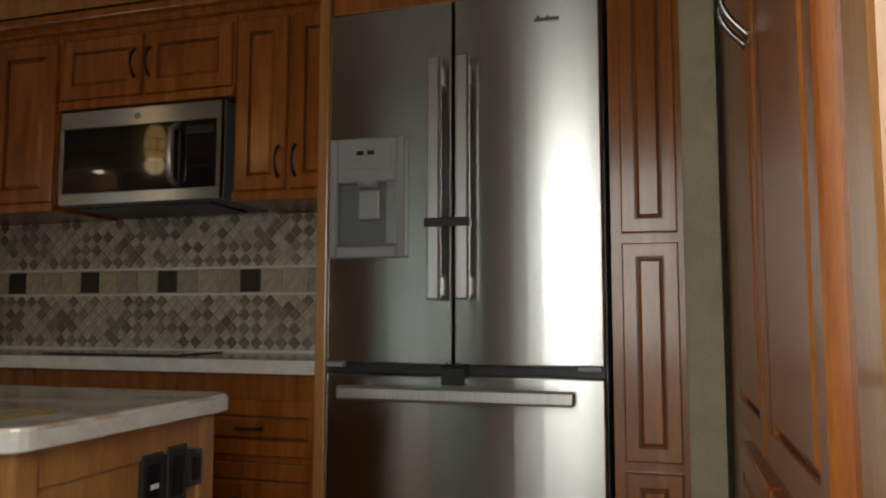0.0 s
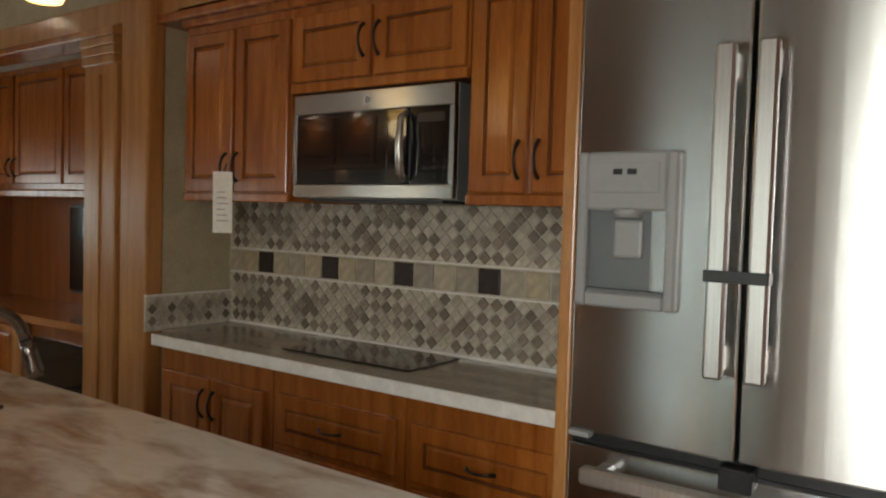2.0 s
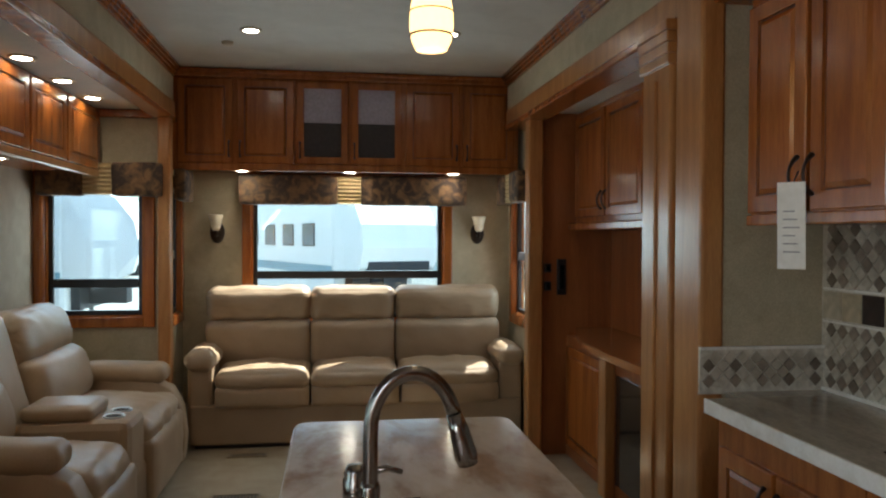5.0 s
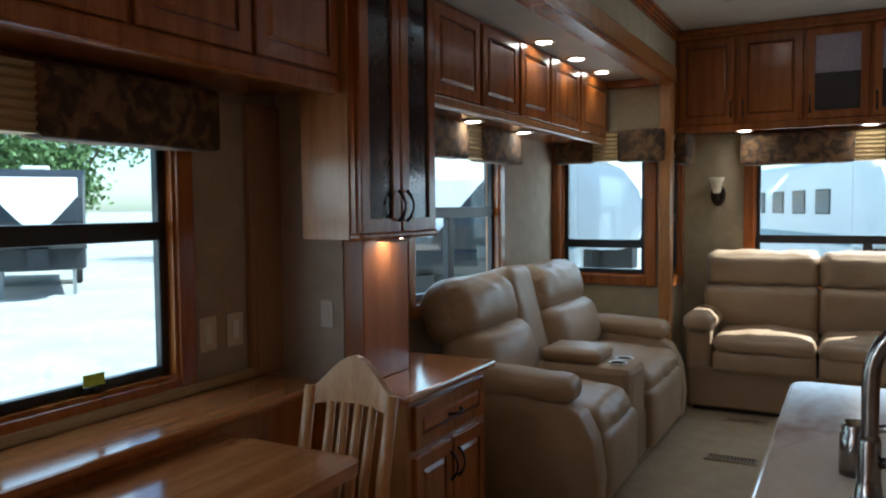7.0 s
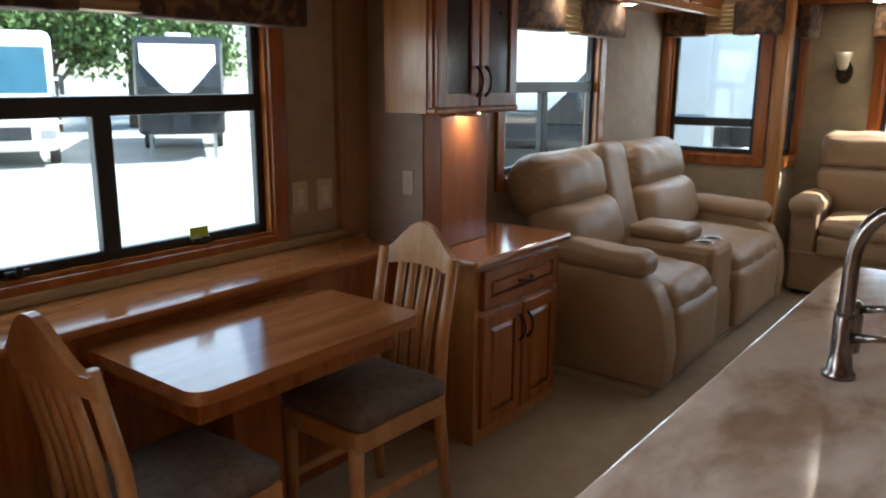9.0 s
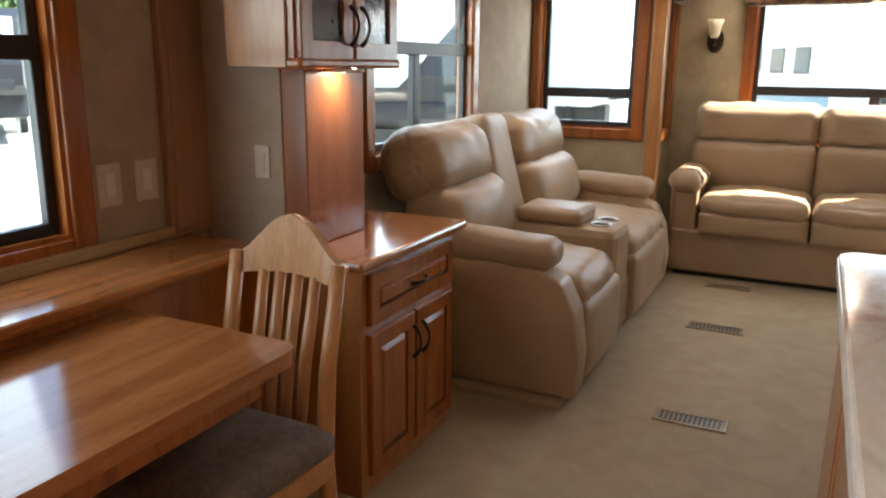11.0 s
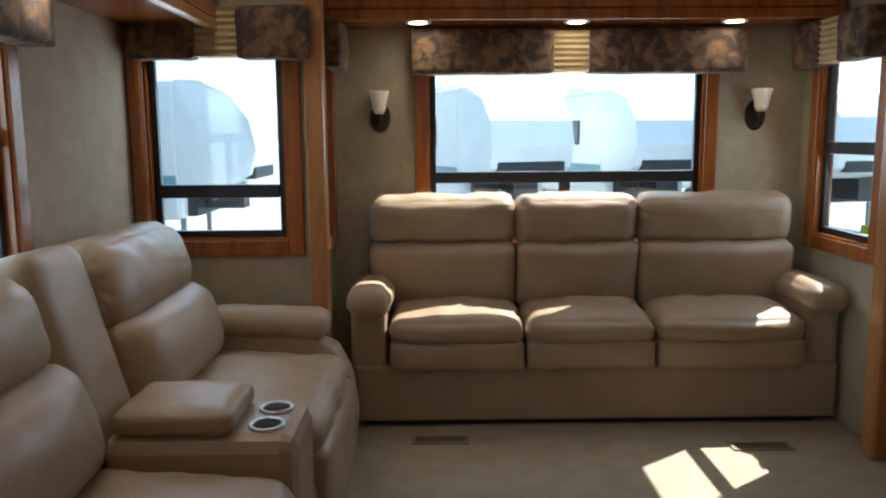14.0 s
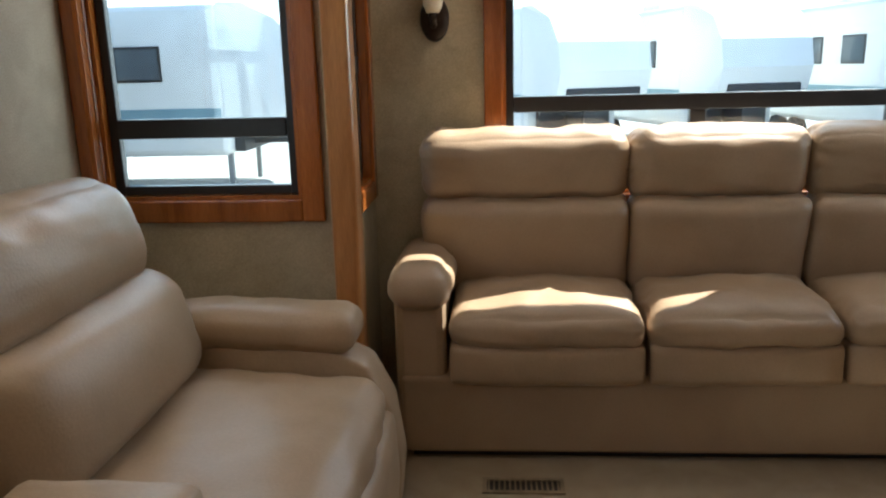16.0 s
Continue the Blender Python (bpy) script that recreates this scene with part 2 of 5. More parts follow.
glass = bpy.data.materials.new("window_glass")
glass.use_nodes = True
gt = glass.node_tree
gt.nodes.remove(gt.nodes["Principled BSDF"])
gtr = gt.nodes.new("ShaderNodeBsdfTransparent")
gtr.inputs[0].default_value = (0.82, 0.90, 0.90, 1)
ggl = gt.nodes.new("ShaderNodeBsdfGlossy")
ggl.inputs["Roughness"].default_value = 0.02
gmx = gt.nodes.new("ShaderNodeMixShader")
gmx.inputs[0].default_value = 0.05
gt.links.new(gtr.outputs[0], gmx.inputs[1])
gt.links.new(ggl.outputs[0], gmx.inputs[2])
gt.links.new(gmx.outputs[0], gt.nodes["Material Output"].inputs[0])

# ---------------- building helpers ----------------
ORIGIN = {}


def thing(name, loc, label="", category="", group="", kind=""):
    ob = new(name)
    ob.empty_display_size = 0.05
    ob.location = loc
    ORIGIN[ob] = Vector(loc)
    return tagged(ob, label, category, group, kind)


def part(name, bm, mat, parent=None, label="", smooth=False):
    """Links a bmesh, given in world metres, as one mesh object under a thing or part."""
    org = ORIGIN[parent] if parent else Vector((0, 0, 0))
    bmesh.ops.translate(bm, verts=bm.verts, vec=-org)
    bmesh.ops.recalc_face_normals(bm, faces=bm.faces)
    if smooth:
        for f in bm.faces:
            f.smooth = True
    me = bpy.data.meshes.new(name)
    bm.to_mesh(me)
    bm.free()
    me.materials.append(mat)
    ob = new(name, me)
    ob.parent = parent
    ORIGIN[ob] = org
    return tagged(ob, label)


def solid(name, bm, mat, label, category, kind="", smooth=False, group=""):
    """A one-mesh thing with its origin in the world origin."""
    return tagged(part(name, bm, mat, None, "", smooth), label, category, group, kind)


def box(*b, r=0.0, bm=None, seg=2):
    """A box x0 y0 z0 x1 y1 z1 with edges rounded by r."""
    bm = bm or bmesh.new()
    x0, y0, z0, x1, y1, z1 = b
    m = Matrix.Translation(((x0 + x1) / 2, (y0 + y1) / 2, (z0 + z1) / 2)) @ Matrix.Diagonal((abs(x1 - x0), abs(y1 - y0), abs(z1 - z0), 1))
    vs = bmesh.ops.create_cube(bm, size=1, matrix=m)["verts"]
    if r:
        es = list({e for v in vs for e in v.link_edges})
        bmesh.ops.bevel(bm, geom=es, offset=r, segments=seg, affect="EDGES", profile=0.5)
    return bm


def boxes(*bs, r=0.0):
    bm = bmesh.new()
    for b in bs:
        box(*b, r=r, bm=bm, seg=1)
    return bm


def cyl(p, q, r1, r2=None, bm=None, n=20):
    """A tapered rod from p to q."""
    bm = bm or bmesh.new()
    p, q = Vector(p), Vector(q)
    d = q - p
    m = Matrix.Translation((p + q) / 2) @ d.to_track_quat("Z", "Y").to_matrix().to_4x4()
    bmesh.ops.create_cone(bm, cap_ends=True, segments=n, radius1=r1, radius2=r1 if r2 is None else r2, depth=d.length, matrix=m)
    return bm


def tube(pts, r, n=12, bm=None):
    """A round tube along points."""
    bm = bm or bmesh.new()
    pts = [Vector(p) for p in pts]
    rings = []
    for i, p in enumerate(pts):
        d = (pts[min(i + 1, len(pts) - 1)] - pts[max(i - 1, 0)]).normalized()
        side = d.cross(Vector((0.12, 0.97, 0.2))).normalized()
        up = d.cross(side)
        rr = r[i] if isinstance(r, (list, tuple)) else r
        rings.append([bm.verts.new(p + rr * (math.cos(a) * side + math.sin(a) * up)) for a in (2 * math.pi * k / n for k in range(n))])
    for a, b in zip(rings, rings[1:]):
        for k in range(n):
            bm.faces.new((a[k], a[(k + 1) % n], b[(k + 1) % n], b[k]))
    bm.faces.new(rings[0][::-1])
    bm.faces.new(rings[-1])
    return bm


def lathe(profile, centre, n=24, bm=None, cap=True):
    """A turned shape about a vertical axis from (radius, z) pairs."""
    bm = bm or bmesh.new()
    c = Vector(centre)
    rings = [[bm.verts.new(c + Vector((r * math.cos(2 * math.pi * k / n), r * math.sin(2 * math.pi * k / n), z))) for k in range(n)] for r, z in profile]
    for a, b in zip(rings, rings[1:]):
        for k in range(n):
            bm.faces.new((a[k], a[(k + 1) % n], b[(k + 1) % n], b[k]))
    if cap:
        bm.faces.new(rings[0][::-1])
        bm.faces.new(rings[-1])
    else:
        for k in range(n):
            bm.faces.new((rings[-1][k], rings[-1][(k + 1) % n], rings[0][(k + 1) % n], rings[0][k]))
    return bm


def cushion(size, r, puff, m, n=12, wrinkle=0.004, seed=0, gather=None):
    """A stuffed block: a rounded box whose faces swell and wrinkle; size in local x y z about its centre; gather: the axis towards whose ends the cover is pleated."""
    bm = bmesh.new()
    bmesh.ops.create_cube(bm, size=2)
    bmesh.ops.subdivide_edges(bm, edges=bm.edges, cuts=n, use_grid_fill=True)
    h = Vector(size) / 2
    for v in bm.verts:
        p = Vector((v.co.x * h.x, v.co.y * h.y, v.co.z * h.z))
        core = Vector([max(-(h[i] - r), min(h[i] - r, p[i])) for i in range(3)])
        d = p - core
        q = core + (d.normalized() * r if d.length > 1e-6 else d)
        u = v.co
        for i in range(3):
            j, k = (i + 1) % 3, (i + 2) % 3
            q[i] += puff[i] * u[i] * (1 - u[j] ** 2) * (1 - u[k] ** 2)
        q += Vector((1, 1, 1)) * wrinkle * noise.noise(q * 9 + Vector((seed * 3.1, 0, 0)))
        q += Vector((0.6, 0.6, 1)) * wrinkle * 0.45 * noise.noise(Vector((q.x * 14, q.y * 14, q.z * 34)) + Vector((0, seed * 1.7, 0)))
        if gather is not None:
            e = max(0.0, (abs(u[gather]) - 0.45) / 0.55) ** 1.6
            j, k = (gather + 1) % 3, (gather + 2) % 3
            fold = noise.noise(Vector((q[j] * 42 + seed * 2.3, q[k] * 42, q[gather] * 6)))
            q += (q - core * 0.8).normalized() * 0.005 * e * fold
            q[gather] -= 0.006 * e * math.copysign(1, u[gather]) * abs(fold)
        v.co = m @ q
    return bm


FACES = {"-x": -90, "+x": 90, "-y": 0, "+y": 180}


def front(facing, x, y, z):
    """A pose whose local x runs along the face, z up, and local -y looks out of it."""
    return pose(x, y, z, 0, 0, FACES[facing])


def moved(bm, m):
    bmesh.ops.transform(bm, matrix=m, verts=bm.verts)
    return bm


def pull(parent, m, x, z, length=0.11, vertical=True):
    """A bowed bronze cabinet pull."""
    pts = []
    for i in range(9):
        a = i / 8
        off = -0.006 - 0.028 * math.sin(math.pi * a) ** 0.7
        s = (a - 0.5) * length
        pts.append((x, off, z + s) if vertical else (x + s, off, z))
    rr = [0.007, 0.006, 0.0048, 0.0045, 0.0045, 0.0045, 0.0048, 0.006, 0.007]
    part("handle", moved(tube(pts, rr, 8), m), BRONZE, parent, "dark bronze bow handle", True)


def door(parent, m, w, h, handle="", name="door", mat=None, flat=False, glazed=None):
    """A raised-panel door of width w and height h, its lower left corner at the pose m."""
    mat = mat or CHERRY
    t, s = 0.02, min(0.055, w * 0.26, h * 0.3)
    g = 0.004
    bm = bmesh.new()
    loops = []
    for y, o, i in ((0, 0, 0), (-t + 0.004, 0, 0.006), (-t, 0.004, 0.0)):
        loops.append([[bm.verts.new(p) for p in ((g + e, y, g + e), (w - g - e, y, g + e), (w - g - e, y, h - g - e), (g + e, y, h - g - e))] for e in (o, s - g - i)])
    for k in range(4):
        j = (k + 1) % 4
        for lo, hi in zip(loops, loops[1:]):
            for q in (0, 1):
                bm.faces.new((lo[q][k], lo[q][j], hi[q][j], hi[q][k]))
        bm.faces.new((loops[-1][0][k], loops[-1][0][j], loops[-1][1][j], loops[-1][1][k]))
        bm.faces.new((loops[0][0][k], loops[0][0][j], loops[0][1][j], loops[0][1][k]))
    d = part(name, moved(bm, m), mat, parent)
    if glazed:
        # ceiling reflection drawn as a lavender upper half over the dark pane
        split = h * 0.5 if glazed is CEILREFL else h - s + 0.005
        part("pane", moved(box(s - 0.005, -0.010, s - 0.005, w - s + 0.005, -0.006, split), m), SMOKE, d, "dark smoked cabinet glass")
        if glazed is CEILREFL:
            part("frosted_pane", moved(box(s - 0.005, -0.011, split, w - s + 0.005, -0.006, h - s + 0.005), m), CEILREFL, d, "lavender pane half, a ceiling reflection put into its colour")
    else:
        part("groove", moved(box(s - 0.004, -0.008, s - 0.004, w - s + 0.004, -0.002, h - s + 0.004), m), CHERRYD, d)
        e = 0.012 if min(w, h) < 0.25 else 0.02
        bm = box(s + 0.006, -0.018, s + 0.006, w - s - 0.006, -0.007, h - s - 0.006)
        top = [f for f in bm.faces if f.normal.y < -0.9]
        bmesh.ops.inset_region(bm, faces=top, thickness=min(e, (w - 2 * s) * 0.2, (h - 2 * s) * 0.2), depth=0.0)
        for f in bm.faces:
            if f.normal.y < -0.9 and len(f.verts) == 4:
                xs = [v.co.x for v in f.verts]
                if min(xs) > s + 0.008 and max(xs) < w - s - 0.008:
                    for v in f.verts:
                        v.co.y = -0.021
        for v in bm.verts:
            if v.co.y > -0.0185 and v.co.y < -0.0175:
                v.co.y = -0.013
        part("panel", moved(bm, m), mat, d)
    if handle == "l":
        pull(d, m @ pose(0, -t, 0), s * 0.5, 0.10 if h > 0.3 else h / 2)
    elif handle == "r":
        pull(d, m @ pose(0, -t, 0), w - s * 0.5, 0.10 if h > 0.3 else h / 2)
    elif handle == "lt":
        pull(d, m @ pose(0, -t, 0), s * 0.5, h - 0.10)
    elif handle == "rt":
        pull(d, m @ pose(0, -t, 0), w - s * 0.5, h - 0.10)
    elif handle == "m":
        pull(d, m @ pose(0, -t, 0), w / 2, h / 2, 0.10, False)
    return d


def wall_y(name, x, thick, y0, y1, z0, z1, holes, mat, label):
    """A wall along y from x to x+thick, with openings (y0, y1, z0, z1)."""
    bm = bmesh.new()
    ys = sorted({y0, y1, *[h[0] for h in holes], *[h[1] for h in holes]})
    for a, b in zip(ys, ys[1:]):
        hs = sorted([h for h in holes if h[0] <= a and h[1] >= b], key=lambda h: h[2])
        z = z0
        for h in hs:
            if h[2] > z:
                box(x, a, z, x + thick, b, h[2], bm=bm)
            z = h[3]
        if z < z1:
            box(x, a, z, x + thick, b, z1, bm=bm)
    bmesh.ops.remove_doubles(bm, verts=bm.verts, dist=1e-5)
    return solid(name, bm, mat, label, "wall", "structure")


def wall_x(name, y, thick, x0, x1, z0, z1, holes, mat, label):
    bm = bmesh.new()
    xs = sorted({x0, x1, *[h[0] for h in holes], *[h[1] for h in holes]})
    for a, b in zip(xs, xs[1:]):
        hs = sorted([h for h in holes if h[0] <= a and h[1] >= b], key=lambda h: h[2])
        z = z0
        for h in hs:
            if h[2] > z:
                box(a, y, z, b, y + thick, h[2], bm=bm)
            z = h[3]
        if z < z1:
            box(a, y, z, b, y + thick, z1, bm=bm)
    bmesh.ops.remove_doubles(bm, verts=bm.verts, dist=1e-5)
    return solid(name, bm, mat, label, "wall", "structure")


def window(name, facing, x, y, z, w, h, bar, mullion, label, thick=0.07):
    """A framed window; local origin is the lower left corner on the inner wall face. bar, mullion: heights and places within it."""
    m = front(facing, x, y, z)
    ob = thing(name, (x, y, z), label, "window", "", "structure")
    t = 0.07
    for b in ((-t, -0.022, -t, 0, 0, h + t), (w, -0.022, -t, w + t, 0, h + t), (0, -0.022, -t, w, 0, 0), (0, -0.022, h, w, 0, h + t)):
        part("casing", moved(box(*b, r=0.006), m), CHERRY, ob, "reddish wood casing")
    for b in ((0, -0.01, -0.001, 0.012, thick, h), (w - 0.012, -0.01, -0.001, w, thick, h), (0.012, -0.01, 0, w - 0.012, thick, 0.012), (0.012, -0.01, h - 0.012, w - 0.012, thick, h)):
        part("jamb", moved(box(*b), m), CHERRY, ob)
    f = 0.03
    for b in ((0.012, 0.02, 0.012, 0.012 + f, 0.05, h - 0.012), (w - 0.012 - f, 0.02, 0.012, w - 0.012, 0.05, h - 0.012), (0.012 + f, 0.02, 0.012, w - 0.012 - f, 0.05, 0.012 + f), (0.012 + f, 0.02, h - 0.012 - f, w - 0.012 - f, 0.05, h - 0.012)):
        part("window_frame", moved(box(*b, r=0.004), m), FRAMEB, ob, "black metal window frame")
    if bar:
        part("crossbar", moved(box(0.042, 0.012, bar - 0.03, w - 0.042, 0.052, bar + 0.03, r=0.004), m), FRAMEB, ob, "black metal crossbar")
    if mullion:
        part("mullion", moved(box(mullion - 0.03, 0.014, 0.042, mullion + 0.03, 0.05, bar - 0.03, r=0.004), m), FRAMEB, ob, "black metal mullion")
        for k in (0.25, 0.75):
            part("latch", moved(boxes((w * k - 0.035, 0.0, 0.02, w * k + 0.035, 0.02, 0.035), (w * k - 0.01, -0.014, 0.016, w * k + 0.01, 0.0, 0.05), r=0.003), m), BLACKP, ob, "black window latch")
    spans = [(0.04, bar, 0.04, w - 0.04), (bar, h - 0.04, 0.04, w - 0.04)] if bar else [(0.04, h - 0.04, 0.04, w - 0.04)]
    for z0, z1, x0, x1 in spans:
        p = part("pane", moved(box(x0, 0.033, z0, x1, 0.037, z1), m), glass, ob, "tinted glass pane")
        p.visible_shadow = False
    return ob


def valance(facing, x, y, z, w, h, d, label, pleat=None):
    """A padded fabric window valance with returns and an inset pleated panel."""
    m = front(facing, x, y, z)
    ob = thing("window_valance", (x, y, z), label, "valance")
    segs = [(0, w)] if pleat is None else [(0, pleat - 0.09), (pleat + 0.09, w)]
    for a, b in segs:
        part("padded_board", cushion((b - a, d, h), 0.015, (0, 0.01, 0), m @ pose((a + b) / 2, -d / 2, h / 2), 8, 0.004, w), VALFAB, ob, "brown floral tapestry cover", True)
    if pleat is not None:
        bm = bmesh.new()
        prof = [(-0.002, 0.01)] + [(-d + 0.010 + 0.012 * (i % 2), 0.01 + (h - 0.02) * i / 14) for i in range(15)] + [(-0.002, h - 0.01)]
        ends = [[bm.verts.new((pleat + sx, y, z)) for y, z in prof] for sx in (-0.088, 0.088)]
        bm.faces.new(ends[0])
        bm.faces.new(ends[1][::-1])
        for i in range(len(prof)):
            j = (i + 1) % len(prof)
            bm.faces.new((ends[0][i], ends[0][j], ends[1][j], ends[1][i]))
        part("pleated_panel", moved(bm, m), PLEAT, ob, "gold pleated fabric insert")
    return ob


def downlight(x, y, z, power, size=125):
    ob = thing("recessed_downlight", (x, y, z), "small round recessed downlight, switched on, white trim", "ceiling light", "recessed downlights")
    part("trim_ring", lathe([(0.040, -0.001), (0.062, -0.002), (0.064, -0.008), (0.058, -0.012), (0.044, -0.010), (0.040, -0.004)], (x, y, z), cap=False), WHITEP, ob, "", True)
    part("lens", lathe([(0.001, -0.004), (0.043, -0.004), (0.040, -0.009), (0.02, -0.012), (0.001, -0.013)], (x, y, z)), LAMPGLOW, ob, "glowing lens", True)
    spot(x, y, z - 0.02, power, size)
    return ob

# ---------------- the large structure ----------------
CEIL, SLC = 2.62, 2.28
solid("floor", box(-1.98, -2.4, -0.06, 1.95, 6.0, 0.0), CARPET, "beige cut-pile carpet floor", "floor", "structure")
solid("ceiling", box(-1.16, -2.4, CEIL, 1.47, 6.0, CEIL + 0.06), CEILMAT, "white vinyl ceiling of the main room", "ceiling", "structure")
solid("ceiling_left_slide", box(-1.98, 0.12, SLC, -1.16, 5.36, SLC + 0.06), CEILMAT, "white vinyl ceiling of the seating slide-out", "ceiling", "structure")
solid("ceiling_right_slide", box(1.40, -2.4, SLC, 1.95, 5.0, SLC + 0.06), CEILMAT, "white vinyl ceiling of the kitchen slide-out", "ceiling", "structure")
wall_x("wall_rear", 5.92, 0.08, -1.18, 1.44, 0, CEIL, [(-0.60, 0.86, 0.82, 1.90)], WALLPAPER, "rear wall in olive textured wallpaper")
wall_y("wall_left_rear", -1.18, 0.08, 5.36, 5.92, 0, CEIL, [(5.44, 5.78, 0.90, 1.80)], WALLPAPER, "short side wall in olive wallpaper")
wall_y("wall_right_rear", 1.385, 0.08, 4.99, 5.92, 0, CEIL, [(5.20, 5.73, 0.87, 1.80)], WALLPAPER, "short side wall in olive wallpaper beside the sofa")
wall_x("wall_slide_end", 5.28, 0.08, -1.98, -1.10, 0, SLC, [(-1.84, -1.225, 0.92, 1.80)], WALLPAPER, "end wall of the seating slide-out in olive wallpaper")
wall_y("wall_left_slide", -1.98, 0.08, 0.12, 5.28, 0, SLC, [(0.50, 1.70, 0.86, 1.75), (3.22, 4.26, 0.92, 1.80)], WALLWARM, "outer wall of the seating slide-out in wallpaper coloured tan for warm bounce")
wall_x("wall_slide_near", 0.04, 0.08, -1.98, -1.16, 0, CEIL, [], PANELWOOD, "wood end wall of the seating slide-out")
wall_y("wall_entry", -1.26, 0.08, -2.4, 0.04, 0, CEIL, [(-0.76, -0.10, 0.0, 2.05)], WALLPAPER, "entry side wall with an open doorway")
wall_x("wall_south", -2.48, 0.08, -1.26, 1.95, 0, CEIL, [], WALLPAPER, "closing wall beyond the hall cabinets")
wall_y("wall_kitchen", 1.66, 0.08, -2.4, 2.45, 0, SLC, [], WALLPAPER, "kitchen slide-out outer wall")
wall_y("wall_entertainment", 1.87, 0.08, 2.45, 4.99, 0, SLC, [], PANELWOOD, "wood back wall of the media slide-out")
wall_x("wall_kitchen_end", 2.37, 0.08, 1.24, 1.87, 0, SLC, [], WALLPAPER, "kitchen slide-out end wall in olive wallpaper")
wall_x("wall_media_end", 4.95, 0.04, 1.30, 1.87, 0, SLC, [], PANELWOOD, "flat wood end panel of the media slide-out")
wall_y("wall_header_right", 1.40, 0.05, -2.4, 4.99, SLC, CEIL + 0.02, [], WALLPAPER, "header above the kitchen slide-out")
wall_y("wall_header_left", -1.21, 0.05, 0.04, 5.36, SLC + 0.06, CEIL + 0.02, [], WALLPAPER, "header above the seating slide-out")
solid("roof", box(-1.3, -2.6, CEIL + 0.08, 1.5, 6.05, CEIL + 0.14), RVWHITE, "white roof skin", "roof", "structure")


def beam(name, x0, x1, y0, y1, inner):
    """Wood-trimmed header over a slide opening: lower rail, wallpaper panel, crown."""
    ob = thing(name, (x0, y0, 2.2), "wood-trimmed header beam with olive fabric inset", "beam", "", "structure")
    part("lower_rail", box(x0, y0, 2.24, x1, y1, 2.37, r=0.012), MAPLE, ob, "honey-stained wood rail")
    part("lower_bead", box(min(x0, inner - 0.012), y0 + 0.002, 2.225, max(x1, inner + 0.012), y1 - 0.002, 2.262, r=0.008), CHERRY, ob)
    part("fabric_inset", box(x0 + 0.012, y0, 2.37, x1 - 0.012, y1, 2.54), WALLPAPER, ob)
    bm = bmesh.new()
    for k in range(4):
        d = 0.012 * k
        box(x0 - (d if inner < 0.5 * (x0 + x1) else 0), y0, 2.54 + 0.02 * k, x1 + (d if inner > 0.5 * (x0 + x1) else 0), y1, 2.56 + 0.02 * k - 0.0005, bm=bm)
    part("crown", bm, CHERRY, ob, "stepped wood crown moulding")
    return ob


beam("trim_header_left", -1.16, -1.06, 0.0, 5.45, -1.06)
beam("trim_header_right", 1.25, 1.40, -0.6, 5.45, 1.25)


def post(name, x0, y0, x1, y1, z1, mat, flutes, facing):
    ob = thing(name, (x0, y0, 0), "honey-stained wood corner post with capital", "post", "", "structure")
    part("shaft", box(x0, y0, 0, x1, y1, z1, r=0.012), mat, ob)
    for k in range(flutes):
        if facing == "-x":
            yy = y0 + (k + 0.5) * (y1 - y0) / flutes
            part("flute", box(x0 - 0.010, yy - 0.017, 0.08, x0 + 0.004, yy + 0.017, z1 - 0.2, r=0.006), mat, ob)
    if flutes:
        for i in range(4):
            part("capital", box(x0 - 0.012 - 0.003 * i, y0 - 0.006 - 0.002 * i, z1 - 0.16 + 0.04 * i, x1, y1 + 0.006 + 0.002 * i, z1 - 0.12 + 0.04 * i - 0.001, r=0.006), mat, ob)
    return ob


post("trim_post_left_rear", -1.125, 5.20, -1.045, 5.30, 2.24, MAPLE, 0, "-y")
post("trim_post_left_entry", -1.16, 0.0, -1.06, 0.14, 2.24, MAPLE, 0, "-y")
post("trim_post_kitchen", 1.20, 2.362, 1.285, 2.56, 2.6, MAPLE, 0, "-x")
post("trim_post_media", 1.20, 2.60, 1.40, 2.85, 2.24, MAPLE, 1, "-x")
post("trim_post_media_end", 1.28, 4.90, 1.38, 5.0, 2.24, MAPLE, 0, "-y")
solid("trim_slide_ceiling", boxes((-1.52, 5.235, 2.225, -1.12, 5.28, 2.28), r=0.008), CHERRY, "wood cornice strip", "trim", "structure")
solid("trim_corner", boxes((-1.90, 5.22, 0, -1.845, 5.28, 1.9), r=0.01), CHERRY, "wood corner strip", "trim", "structure")
solid("wall_chase", box(-1.899, 2.20, 0.768, -1.59, 2.51, 2.279), WALLWARM, "boxed wall chase beside the china cabinet in wallpaper coloured tan for warm bounce", "wall", "structure")
solid("wall_chase_front", box(-1.59, 2.205, 0.768, -1.505, 2.52, 2.279, r=0.004), PANELWOOD, "orange-stained wood face of the wall chase", "wall", "structure")
solid("wall_pilaster", boxes((-1.899, 2.03, 0.796, -1.872, 2.20, 1.79), (-1.872, 2.05, 0.82, -1.866, 2.18, 1.77), r=0.003), PILASTER, "flat brown wood pilaster beside the dinette window", "wall", "structure")

